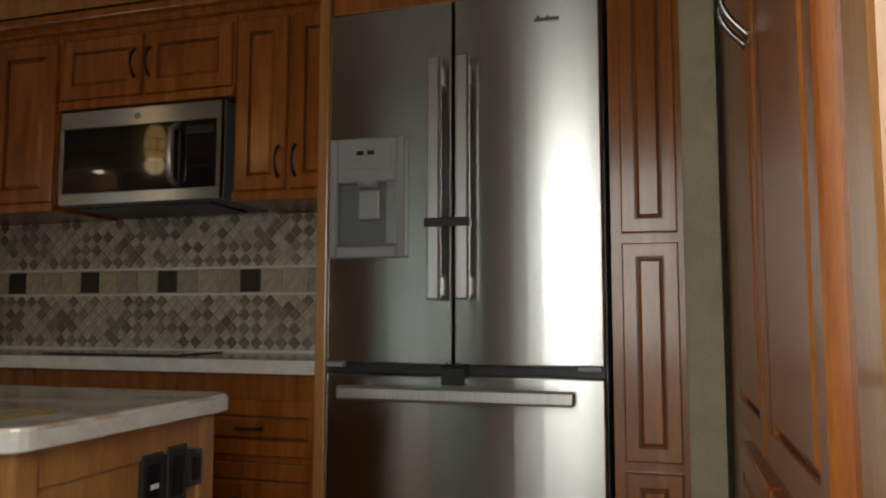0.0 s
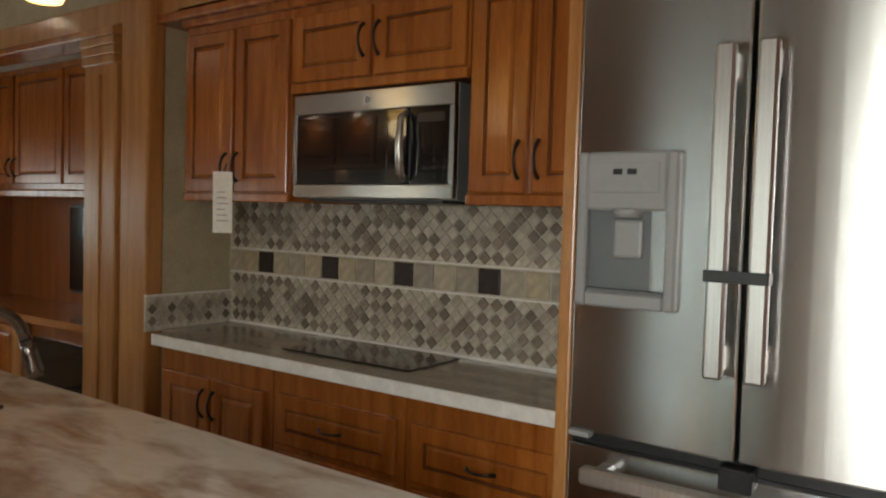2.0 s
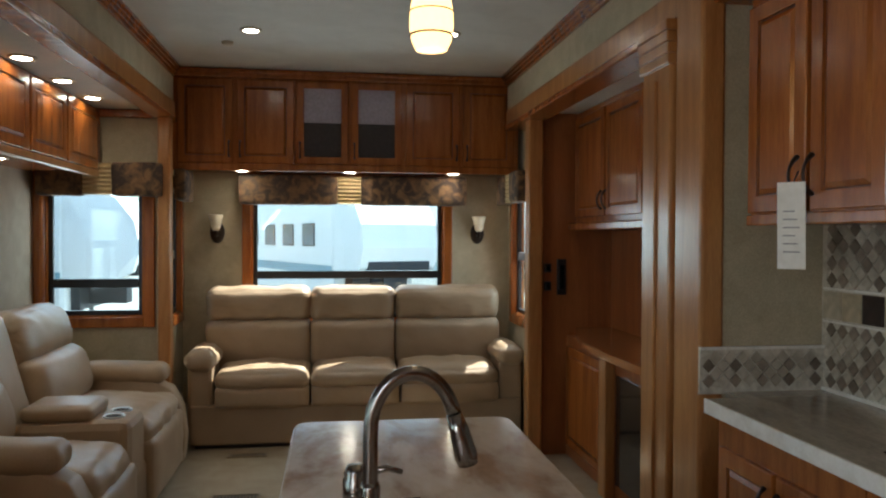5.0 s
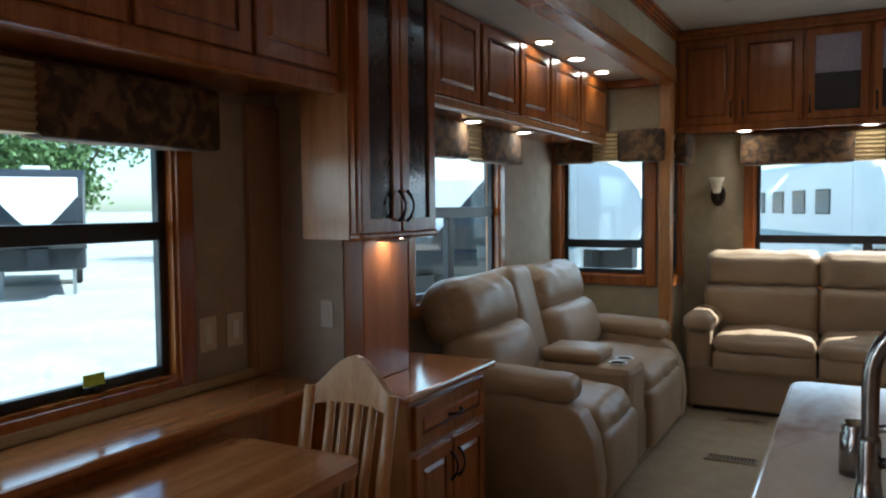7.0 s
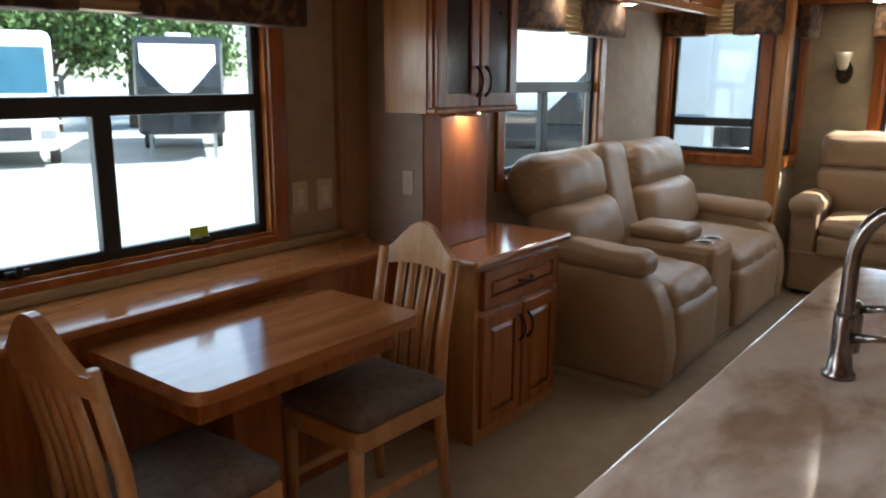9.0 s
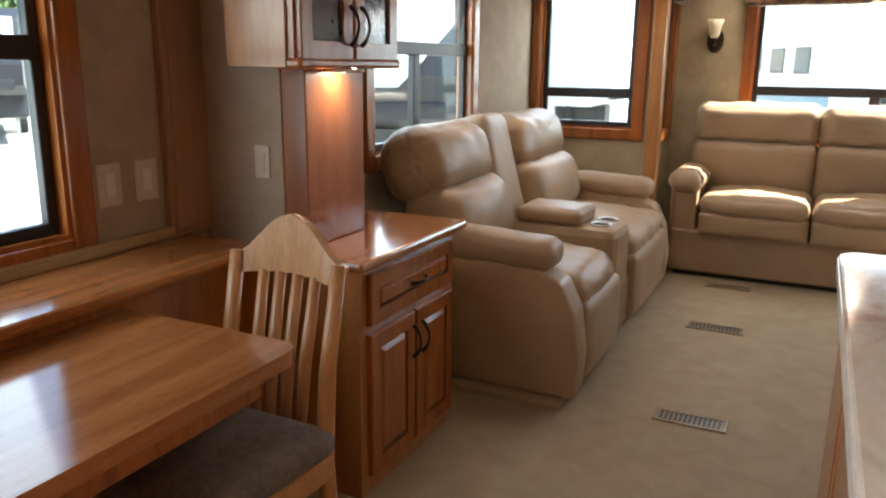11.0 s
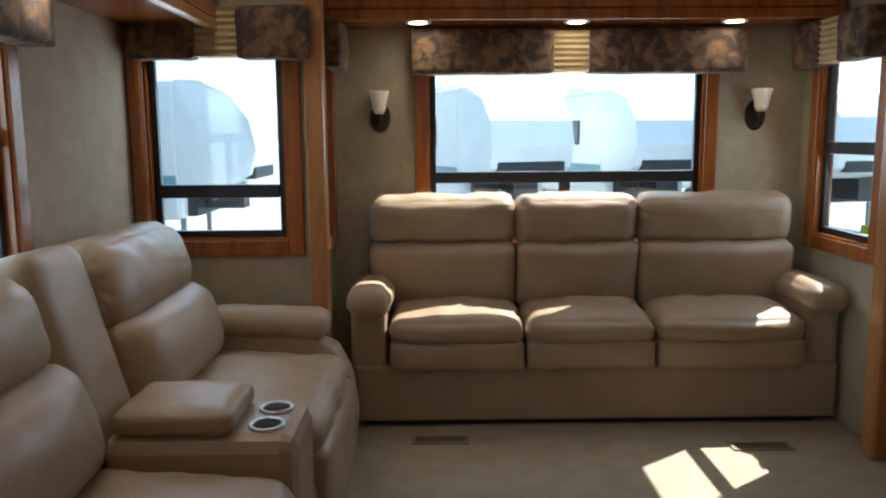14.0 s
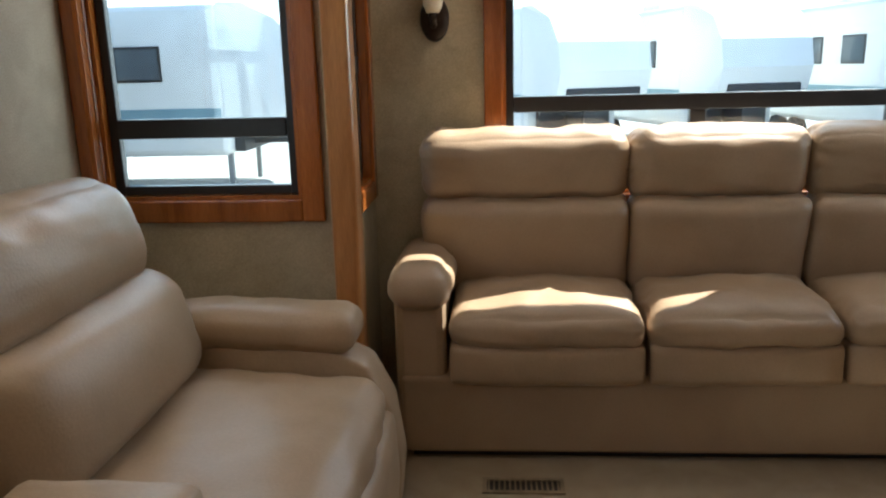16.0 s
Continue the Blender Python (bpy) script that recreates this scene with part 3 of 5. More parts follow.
# ---------------- windows and valances ----------------
window("window_rear", "-y", -0.60, 5.92, 0.82, 1.46, 1.08, 0.34, 0.73, "wide rear window with black frame and crossbar")
window("window_slide_end", "-y", -1.84, 5.28, 0.92, 0.615, 0.88, 0.22, None, "slide-out end window with rounded black frame")
window("window_loveseat", "+x", -1.90, 3.22, 0.92, 1.04, 0.88, 0.46, 0.45, "side window behind the loveseat with black frame")
window("window_dinette", "+x", -1.90, 0.50, 0.86, 1.20, 0.89, 0.48, 0.59, "wide dinette window with thick black frame")
window("window_right_rear", "-x", 1.385, 5.73, 0.87, 0.53, 0.93, 0.44, None, "narrow window beside the sofa with black frame")
window("window_left_rear", "+x", -1.10, 5.44, 0.90, 0.34, 0.90, 0.42, None, "narrow dark-framed window behind the post")
valance("-y", -0.68, 5.895, 1.69, 1.70, 0.22, 0.13, "brown tapestry valance with gold pleated centre over the rear window", 0.81)
valance("-y", -1.86, 5.255, 1.71, 0.77, 0.22, 0.10, "dark brown tapestry valance with pleated centre on the slide-out end window", 0.37)
valance("+x", -1.875, 3.10, 1.665, 1.28, 0.20, 0.10, "brown and gold tapestry valance over the loveseat window", 0.62)
valance("+x", -1.875, 0.38, 1.595, 1.42, 0.20, 0.10, "dark tapestry valance with pleated centre over the dinette window", 0.70)
valance("-x", 1.36, 5.82, 1.70, 0.68, 0.22, 0.10, "brown tapestry valance over the narrow side window", 0.34)
valance("+x", -1.075, 5.46, 1.70, 0.34, 0.22, 0.08, "brown tapestry valance over the narrow side window")
tagged(solid("window_sticker", box(-1.868, 1.33, 0.905, -1.866, 1.40, 0.94), YELLOW, "", ""), "small lime green sticker on the dinette window", "sticker")
tagged(solid("window_sticker", box(1.41, 5.28, 0.92, 1.412, 5.34, 0.96), YELLOW, "", ""), "small lime green sticker on the side window", "sticker")

# ---------------- rear cabinets over the sofa ----------------
cab = thing("rear_wall_cabinet", (0.12, 5.5, 1.91), "dark cherry overhead cabinet row with two glass doors", "cabinet")
part("body", box(-1.095, 5.50, 1.93, 1.355, 5.915, 2.60), CHERRY, cab)
part("bottom_rail", box(-1.095, 5.475, 1.91, 1.355, 5.50, 1.96, r=0.006), CHERRY, cab)
part("crown", boxes((-1.095, 5.47, 2.555, 1.355, 5.50, 2.60), (-1.095, 5.455, 2.585, 1.355, 5.50, 2.615), r=0.006), CHERRY, cab)
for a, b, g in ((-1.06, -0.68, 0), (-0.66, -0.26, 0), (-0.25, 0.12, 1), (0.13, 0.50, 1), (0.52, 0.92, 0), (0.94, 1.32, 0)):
    door(cab, front("-y", a, 5.50, 1.96), b - a, 0.59, "r" if a in (-1.06, 0.52) else "l", glazed=CEILREFL if g else None)
for x in (-0.64, 0.13, 0.90):
    downlight(x, 5.66, 1.932, 2.5)

# ---------------- left overhead cabinets ----------------
cab = thing("overhead_cabinet", (-1.7, 3.9, 1.84), "glossy cherry overhead cabinet row above the loveseat", "cabinet")
part("body", box(-1.895, 2.66, 1.86, -1.50, 5.27, 2.275), CHERRY, cab)
part("light_rail", box(-1.52, 2.66, 1.83, -1.478, 5.27, 1.875, r=0.008), MAPLE, cab)
for a, b in ((2.70, 3.15), (3.17, 3.61), (3.63, 4.06), (4.08, 4.60), (4.62, 5.22)):
    door(cab, front("+x", -1.50, a, 1.875), b - a, 0.385)
for y in (3.55, 4.25):
    downlight(-1.72, y, 1.862, 3)
cab = thing("overhead_cabinet", (-1.7, 1.2, 1.8), "dark cherry overhead cabinet row above the dinette", "cabinet")
part("body", box(-1.895, 0.125, 1.815, -1.50, 2.06, 2.275), CHERRY, cab)
part("bottom_rail", box(-1.53, 0.125, 1.79, -1.475, 2.06, 1.85, r=0.012), CHERRY, cab)
for a, b in ((0.14, 0.35), (0.36, 0.78), (0.79, 1.20), (1.22, 1.63), (1.64, 2.05)):
    door(cab, front("+x", -1.50, a, 1.85), b - a, 0.42)
for y in (3.78, 4.31, 4.82):
    downlight(-1.41, y, SLC, 4)
for x, y in ((-0.45, 4.44), (0.67, 4.35)):
    downlight(x, y, CEIL, 5)

# ---------------- hutch ----------------
h = thing("china_cabinet", (-1.6, 2.33, 1.3), "tall cherry wall cabinet with two glass doors above the side counter", "cabinet")
part("side_panel", box(-1.66, 2.062, 1.30, -1.462, 2.07, 2.275), MAPLE, h, "pale wood side panel")
part("body", boxes((-1.62, 2.07, 1.32, -1.44, 2.10, 2.275), (-1.62, 2.575, 1.32, -1.44, 2.605, 2.275), (-1.505, 2.10, 1.32, -1.44, 2.575, 1.345), (-1.505, 2.10, 2.20, -1.44, 2.575, 2.275)), CHERRY, h)
part("shelf", box(-1.505, 2.10, 1.75, -1.47, 2.575, 1.77), CHERRY, h)
door(h, front("+x", -1.44, 2.075, 1.315), 0.263, 0.955, "r", glazed=GREYD)
door(h, front("+x", -1.44, 2.34, 1.315), 0.263, 0.955, "l", glazed=GREYD)
part("bottom_moulding", box(-1.508, 2.065, 1.295, -1.415, 2.61, 1.325, r=0.01), CHERRY, h)
downlight(-1.462, 2.34, 1.296, 0.5)
b = thing("side_cabinet", (-1.6, 2.48, 0), "low cherry cabinet with drawer and two doors beside the loveseat", "cabinet")
part("body", box(-1.895, 2.17, 0.0, -1.31, 2.80, 0.735, r=0.004), MAPLE, b)
door(b, front("+x", -1.31, 2.20, 0.55), 0.57, 0.165, "m", "drawer")
door(b, front("+x", -1.31, 2.20, 0.06), 0.283, 0.47, "rt")
door(b, front("+x", -1.31, 2.487, 0.06), 0.283, 0.47, "lt")
solid("side_counter", box(-1.895, 2.12, 0.738, -1.27, 2.84, 0.768, r=0.01), TABLEWOOD, "glossy cherry wood counter top on the side cabinet", "counter")

# ---------------- dinette ----------------
led = thing("dinette_ledge", (-1.75, 1.1, 0), "wood ledge with apron along the wall under the dinette window", "ledge")
part("top", box(-1.895, 0.125, 0.765, -1.58, 2.115, 0.795, r=0.012), TABLEWOOD, led, "glossy honey wood ledge top")
part("backsplash", box(-1.897, 0.125, 0.795, -1.872, 2.06, 0.83, r=0.006), PLEAT, led)
part("apron", box(-1.88, 0.125, 0.0, -1.62, 2.115, 0.764), CHERRY, led)
tb = thing("dining_table", (-1.35, 1.2, 0), "glossy cherry wood dinette table with rounded corners", "table")
bm = box(-1.64, 0.81, 0.70, -1.10, 1.61, 0.735)
es = [e for e in bm.edges if abs(e.verts[0].co.z - e.verts[1].co.z) > 0.01 and e.verts[0].co.x > -1.2]
bmesh.ops.bevel(bm, geom=es, offset=0.05, segments=5, affect="EDGES", profile=0.5)
part("tabletop", bm, TABLEWOOD, tb)
part("apron", box(-1.60, 0.86, 0.62, -1.17, 1.56, 0.699, r=0.005), CHERRY, tb)
part("leg", box(-1.50, 1.12, 0.06, -1.40, 1.30, 0.62, r=0.01), CHERRY, tb)
part("foot", box(-1.60, 1.02, 0.0, -1.22, 1.40, 0.06, r=0.012), CHERRY, tb)


def dining_chair():
    """Faces +y, seat centre at the origin, standing on the floor."""
    c = thing("dining_chair", (0, 0, 0), "blond wood dining chair with slatted back and grey-brown seat", "chair", "chairs at the dinette table")
    part("seat", cushion((0.37, 0.40, 0.07), 0.03, (0, 0, 0.022), pose(0, 0, 0.455), 8), SEATFAB, c, "grey-brown upholstered seat", True)
    part("seat_frame", box(-0.175, -0.2, 0.36, 0.175, 0.2, 0.425, r=0.008), CHAIRWOOD, c)
    for x in (-0.15, 0.15):
        part("leg", tube([(x, 0.18, 0.0), (x, 0.18, 0.38)], [0.017, 0.024], 8), CHAIRWOOD, c, "", True)
        part("back_post", tube([(x * 1.05, -0.23, 0.0), (x, -0.19, 0.40), (x * 1.0, -0.21, 0.62), (x * 1.02, -0.26, 0.86)], [0.017, 0.022, 0.02, 0.018], 8), CHAIRWOOD, c, "", True)
    bm = bmesh.new()
    n = 16
    rows = []
    for i in range(n + 1):
        u = -1 + 2 * i / n
        top = 0.855 + 0.105 * (0.5 + 0.5 * math.cos(math.pi * min(1.0, abs(u) / 0.92))) ** 0.75
        yy = -0.265 - 0.025 * (1 - u * u)
        rows.append([bm.verts.new((u * 0.168, yy + d, z)) for d, z in ((0, 0.80 + 0.02 * (1 - u * u)), (0.024, 0.80 + 0.02 * (1 - u * u)), (0.012, top), (-0.012, top))])
    for a, b2 in zip(rows, rows[1:]):
        for k in range(4):
            bm.faces.new((a[k], a[(k + 1) % 4], b2[(k + 1) % 4], b2[k]))
    bm.faces.new(rows[0])
    bm.faces.new(rows[-1][::-1])
    part("crest_rail", bm, CHAIRWOOD, c, "arched crest rail")
    for k in range(4):
        x = -0.078 + 0.052 * k
        part("slat", tube([(x * 0.9, -0.195, 0.40), (x * 0.95, -0.225, 0.62), (x, -0.27, 0.82)], [0.012, 0.016, 0.014], 6), CHAIRWOOD, c, "", True)
    part("lower_rail", box(-0.15, -0.205, 0.40, 0.15, -0.185, 0.44, r=0.005), CHAIRWOOD, c)
    part("stretcher", box(-0.16, -0.18, 0.17, -0.145, 0.17, 0.20, r=0.004), CHAIRWOOD, c)
    part("stretcher", box(0.145, -0.18, 0.17, 0.16, 0.17, 0.20, r=0.004), CHAIRWOOD, c)
    return c


ch = dining_chair()
ch.matrix_basis = pose(-1.27, 0.84, 0, 0, 0, 2)
copy_thing(ch, pose(-1.29, 1.54, 0, 0, 0, 178))
for y, z, lab in ((1.835, 0.98, "ivory outlet plate on the dinette wall"), (1.965, 0.98, "ivory outlet plate on the dinette wall")):
    o = thing("outlet_plate", (-1.9, y, z), lab, "outlet", "wall plates")
    xx = -1.90
    part("plate", box(xx, y - 0.04, z - 0.06, xx + 0.007, y + 0.04, z + 0.06, r=0.004), WHITEP, o)
    part("rocker", box(xx + 0.007, y - 0.016, z - 0.033, xx + 0.010, y + 0.016, z + 0.033, r=0.002), PAPER, o)

o = thing("switch_plate", (-1.70, 2.2, 1.02), "ivory light switch plate on the wall chase", "switch")
part("plate", box(-1.69, 2.193, 0.97, -1.635, 2.2, 1.07, r=0.004), WHITEP, o)
part("rocker", box(-1.675, 2.19, 0.993, -1.65, 2.194, 1.047, r=0.002), WHITEP, o)

# ---------------- sofa ----------------
so = thing("sofa", (0.15, 5.6, 0), "three-seat tan leather sofa with pillow backs and padded arms", "sofa")
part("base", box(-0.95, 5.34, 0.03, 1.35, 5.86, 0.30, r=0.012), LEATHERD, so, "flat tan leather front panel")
part("plinth", box(-0.92, 5.38, 0.0, 1.27, 5.84, 0.03), BLACKP, so)
sx = (-0.79, -0.145, 0.475, 1.185)
bx = (-0.90, -0.155, 0.47, 1.26)
for i in range(3):
    a, b2 = sx[i], sx[i + 1]
    cx, w = (a + b2) / 2, b2 - a - 0.012
    part("seat_front", cushion((w, 0.12, 0.15), 0.03, (0, 0.012, 0), pose(cx, 5.36, 0.355), 8, 0.004, i), LEATHER, so, "", True)
    part("seat_cushion", cushion((w, 0.46, 0.13), 0.055, (0.0, 0.02, 0.035), pose(cx, 5.53, 0.475, 3), 26, 0.010, i + 5, 0), LEATHER, so, "plump seat cushion", True)
    a, b2 = bx[i], bx[i + 1]
    cx, w = (a + b2) / 2, b2 - a - 0.004
    part("back_cushion", cushion((w, 0.17, 0.36), 0.05, (0, 0.03, 0.0), pose(cx, 5.735, 0.67, 10), 24, 0.006, i + 9, 2), LEATHER, so, "lower back cushion", True)
    part("head_pillow", cushion((w + 0.006, 0.20, 0.26), 0.07, (0, 0.03, 0.0), pose(cx, 5.775, 0.955, 8), 30, 0.010, i + 13, 0), LEATHER, so, "rounded head pillow", True)
for s, x in ((-1, -0.885), (1, 1.275)):
    part("arm", box(x - 0.085, 5.36, 0.03, x + 0.085, 5.86, 0.58, r=0.03), LEATHER, so, "upholstered arm")
    part("arm_pad", cushion((0.20, 0.56, 0.13), 0.06, (0.01, 0, 0.015), pose(x - s * 0.005, 5.56, 0.61), 10, 0.005, x), LEATHER, so, "padded arm top", True)

# ---------------- loveseat recliner, facing the room ----------------
lv = thing("reclining_loveseat", (-1.4, 4.15, 0), "tan leather reclining loveseat with centre console and cupholders", "loveseat")
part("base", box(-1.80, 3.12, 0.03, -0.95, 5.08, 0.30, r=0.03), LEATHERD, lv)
for k, (y0, y1) in enumerate(((3.22, 3.80), (4.135, 4.94))):
    cy, w = (y0 + y1) / 2, y1 - y0 - 0.01
    cb, wb = (cy - 0.05, w + 0.10) if k == 0 else (cy, w)
    part("seat_cushion", cushion((0.64, w, 0.17), 0.07, (0.01, 0, 0.025), pose(-1.255, cy, 0.42, 0, 3), 20, 0.010, k), LEATHER, lv, "plump seat cushion", True)
    part("footrest_panel", cushion((0.10, w, 0.34), 0.04, (0.015, 0, 0), pose(-0.955, cy, 0.22), 10, 0.005, k + 3), LEATHER, lv, "padded leg-rest panel", True)
    part("back_cushion", cushion((0.24, wb, 0.34), 0.09, (0.05, 0, 0), pose(-1.57, cb, 0.64, 0, -14), 14, 0.006, k + 6), LEATHER, lv, "lower back cushion", True)
    part("head_pillow", cushion((0.27, wb + 0.02, 0.33), 0.12, (0.03, 0, 0.0), pose(-1.69, cb, 0.89, 0, -16), 32, 0.005, k + 9, 1), LEATHER, lv, "rounded head pillow", True)
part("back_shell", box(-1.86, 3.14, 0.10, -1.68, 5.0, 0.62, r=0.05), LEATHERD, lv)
part("console_back", cushion((0.20, 0.33, 0.62), 0.06, (0.01, 0, 0), pose(-1.65, 3.97, 0.76, 0, -15), 12, 0.004, 2), LEATHER, lv, "centre back panel", True)
part("console_body", box(-1.48, 3.805, 0.05, -0.95, 4.13, 0.575, r=0.045), LEATHER, lv, "centre console")
part("console_lid", cushion((0.33, 0.30, 0.075), 0.03, (0, 0, 0.012), pose(-1.29, 3.97, 0.605), 10, 0.003, 4), LEATHER, lv, "padded console lid", True)
for y in (3.90, 4.035):
    part("cupholder_rim", lathe([(0.040, 0.572), (0.050, 0.572), (0.052, 0.580), (0.048, 0.584), (0.041, 0.582)], (-1.045, y, 0), cap=False), STEELH, lv, "metal cupholder rim", True)
    part("cupholder_well", lathe([(0.001, 0.5755), (0.041, 0.5765), (0.041, 0.578), (0.001, 0.577)], (-1.045, y, 0)), SEAM, lv, "black cupholder well", True)
for y0, k in ((3.09, 0), (4.94, 1)):
    cy = y0 + 0.075
    bm = bmesh.new()
    prof = [(-1.80, 0.03), (-0.92, 0.03), (-0.905, 0.20), (-0.93, 0.38), (-0.99, 0.50), (-1.10, 0.555), (-1.70, 0.58), (-1.80, 0.62)]
    vs = [[bm.verts.new((x, yy, z)) for x, z in prof] for yy in (y0, y0 + 0.15)]
    bm.faces.new(vs[0])
    bm.faces.new(vs[1][::-1])
    for i in range(len(prof)):
        j = (i + 1) % len(prof)
        bm.faces.new((vs[0][i], vs[0][j], vs[1][j], vs[1][i]))
    bmesh.ops.recalc_face_normals(bm, faces=bm.faces)
    bmesh.ops.bevel(bm, geom=list(bm.edges), offset=0.018, segments=3, affect="EDGES", profile=0.5)
    part("arm", bm, LEATHER, lv, "curved upholstered arm", True)
    part("arm_pad", cushion((0.56, 0.19, 0.12), 0.055, (0, 0, 0.012), pose(-1.30, cy, 0.60, 0, 2), 12, 0.006, k), LEATHER, lv, "padded arm top", True)
solid("trim_slide_floor", box(-1.9, 3.05, 0.0, -0.96, 5.2, 0.028, r=0.008), CARPET, "carpeted slide-out floor edge", "trim", "structure")

# ---------------- island ----------------
isl = thing("kitchen_island", (0.24, 1.3, 0), "honey wood kitchen island with paneled sides", "island")
part("body", box(-0.06, 0.375, 0.08, 0.50, 2.22, 0.868), MAPLE, isl)
part("toe_kick", box(0.0, 0.41, 0.0, 0.47, 2.18, 0.08), BLACKP, isl)
part("corner_post", box(-0.07, 0.365, 0.0, -0.01, 0.42, 0.868, r=0.008), MAPLE, isl)
part("corner_post", box(0.45, 0.365, 0.0, 0.51, 0.42, 0.868, r=0.008), MAPLE, isl)
part("top_rail", box(-0.01, 0.368, 0.80, 0.45, 0.376, 0.868), MAPLE, isl)
for k in range(4):
    door(isl, front("-x", -0.06, 0.85 + 0.44 * k, 0.12), 0.42, 0.70)
bm = box(-0.10, 0.335, 0.87, 0.54, 2.28, 0.912)
es = [e for e in bm.edges if abs(e.verts[0].co.z - e.verts[1].co.z) > 0.01]
bmesh.ops.bevel(bm, geom=es, offset=0.045, segments=5, affect="EDGES", profile=0.5)
es = [e for e in bm.edges if abs(e.verts[0].co.z - e.verts[1].co.z) < 0.001]
bmesh.ops.bevel(bm, geom=es, offset=0.006, segments=2, affect="EDGES", profile=0.5)
it = thing("island_countertop", (0.24, 1.3, 0.87), "cream and brown marbled solid-surface island top with rounded corners", "countertop")
part("slab", bm, GRANITE, it)
# slightly proud pale ring, added to show the light along the island edge
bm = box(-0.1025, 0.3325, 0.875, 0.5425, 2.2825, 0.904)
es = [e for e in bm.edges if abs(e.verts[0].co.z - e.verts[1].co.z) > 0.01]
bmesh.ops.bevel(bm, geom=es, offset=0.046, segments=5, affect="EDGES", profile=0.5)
part("edge_band", bm, EDGE, it, "pale edge, lit brightness in its colour")
for x, w, h2, z in ((0.285, 0.066, 0.13, 0.745), (0.367, 0.066, 0.13, 0.75), (0.433, 0.05, 0.08, 0.755)):
    o = thing("outlet_plate", (x, 0.375, z), "black outlet plate on the end of the island", "outlet", "island outlet plates")
    part("plate", box(x - w / 2, 0.362, z - h2 / 2, x + w / 2, 0.3752, z + h2 / 2, r=0.004), BLACKP, o)
    part("socket", box(x - w * 0.28, 0.359, z - h2 * 0.33, x + w * 0.28, 0.363, z + h2 * 0.33, r=0.003), BLACKG, o)
    if x == 0.285:
        part("status_mark", box(x - 0.012, 0.3575, z - 0.006, x + 0.012, 0.3592, z + 0.004), PAPER, o, "small white mark")
bm = lathe([(0.001, 0.9125), (0.085, 0.9125), (0.085, 0.9133), (0.001, 0.9133)], (0, 0, 0), 32)
bmesh.ops.scale(bm, vec=(1, 0.62, 1), verts=bm.verts)
moved(bm, pose(0.05, 0.50, 0, 0, 0, -25))
st = thing("oval_sticker", (0.05, 0.50, 0.9125), "gold oval sticker on the island top", "sticker")
part("disc", bm, GOLD, st)
for k in range(3):
    part("print_bar", moved(box(-0.05 + 0.012 * k, 0.02 - 0.02 * k, 0.9134, 0.05 - 0.012 * k, 0.028 - 0.02 * k, 0.9139), pose(0.05, 0.50, 0, 0, 0, -25)), INK, st, "line of unreadable print")

fa = thing("kitchen_faucet", (0.075, 1.34, 0.912), "brushed nickel gooseneck pull-down faucet", "faucet")
part("base", lathe([(0.028, 0.912), (0.028, 0.92), (0.022, 0.926), (0.018, 0.96), (0.0175, 1.02), (0.0145, 1.03)], (0.075, 1.34, 0)), CHROME, fa, "", True)
pts = [(0.075, 1.34, 0.92 + 0.027 * k) for k in range(8)] + [(0.15 - 0.075 * math.cos(a), 1.34, 1.12 + 0.10 * math.sin(a)) for a in [math.pi * k / 14 * 0.92 for k in range(1, 15)]]
part("neck", tube(pts, 0.0135, 14), CHROME, fa, "gooseneck spout", True)
e = Vector(pts[-1])
part("spray_head", tube([e, e + Vector((0.010, 0, -0.03)), e + Vector((0.022, 0, -0.075)), e + Vector((0.026, 0, -0.09))], [0.0145, 0.018, 0.021, 0.018], 14), CHROME, fa, "pull-down spray head", True)
part("lever", tube([(0.085, 1.34, 0.985), (0.115, 1.325, 0.995), (0.16, 1.31, 1.005)], [0.011, 0.008, 0.005], 8), CHROME, fa, "side lever", True)
sd = thing("soap_dispenser", (0.055, 1.50, 0.912), "short brushed nickel soap dispenser", "soap dispenser")
part("body", lathe([(0.026, 0.912), (0.026, 0.985), (0.022, 0.99), (0.024, 1.0), (0.018, 1.012), (0.002, 1.015)], (0.055, 1.50, 0)), CHROME, sd, "", True)
part("nozzle", tube([(0.065, 1.50, 0.995), (0.115, 1.49, 1.008), (0.145, 1.485, 1.0)], [0.010, 0.007, 0.005], 8), CHROME, sd, "", True)

# ---------------- pendants ----------------
for y in (1.97, 1.34):
    p = thing("pendant_light", (0.26, y, 1.94), "amber glass pendant lamp, switched on, over the island", "pendant lamp", "pendants over the island")
    part("shade", lathe([(0.040, 1.94), (0.052, 1.965), (0.0575, 2.0), (0.056, 2.04), (0.047, 2.085), (0.03, 2.12)], (0.26, y, 0)), SHADEGLOW, p, "glowing amber glass shade", True)
    for z in (1.975, 2.035):
        part("band", lathe([(0.053, z), (0.0585, z + 0.002), (0.0585, z + 0.004), (0.053, z + 0.006)], (0.26, y, 0), cap=False), BRONZE, p)
    part("cap", lathe([(0.032, 2.115), (0.034, 2.12), (0.03, 2.14), (0.012, 2.16), (0.004, 2.165)], (0.26, y, 0)), BRONZE, p, "", True)
    part("rod", cyl((0.26, y, 2.16), (0.26, y, 2.61), 0.004), BRONZE, p)
    part("canopy", lathe([(0.004, 2.585), (0.05, 2.60), (0.055, 2.618)], (0.26, y, 0)), BRONZE, p, "", True)
    l = new("pendant_lamp_light", bpy.data.lights.new("pendant_lamp_light", "POINT"))
    l.data.energy, l.data.color, l.data.shadow_soft_size = 0.22, (1, 0.75, 0.45), 0.05
    l.location = (0.26, y, 1.90)

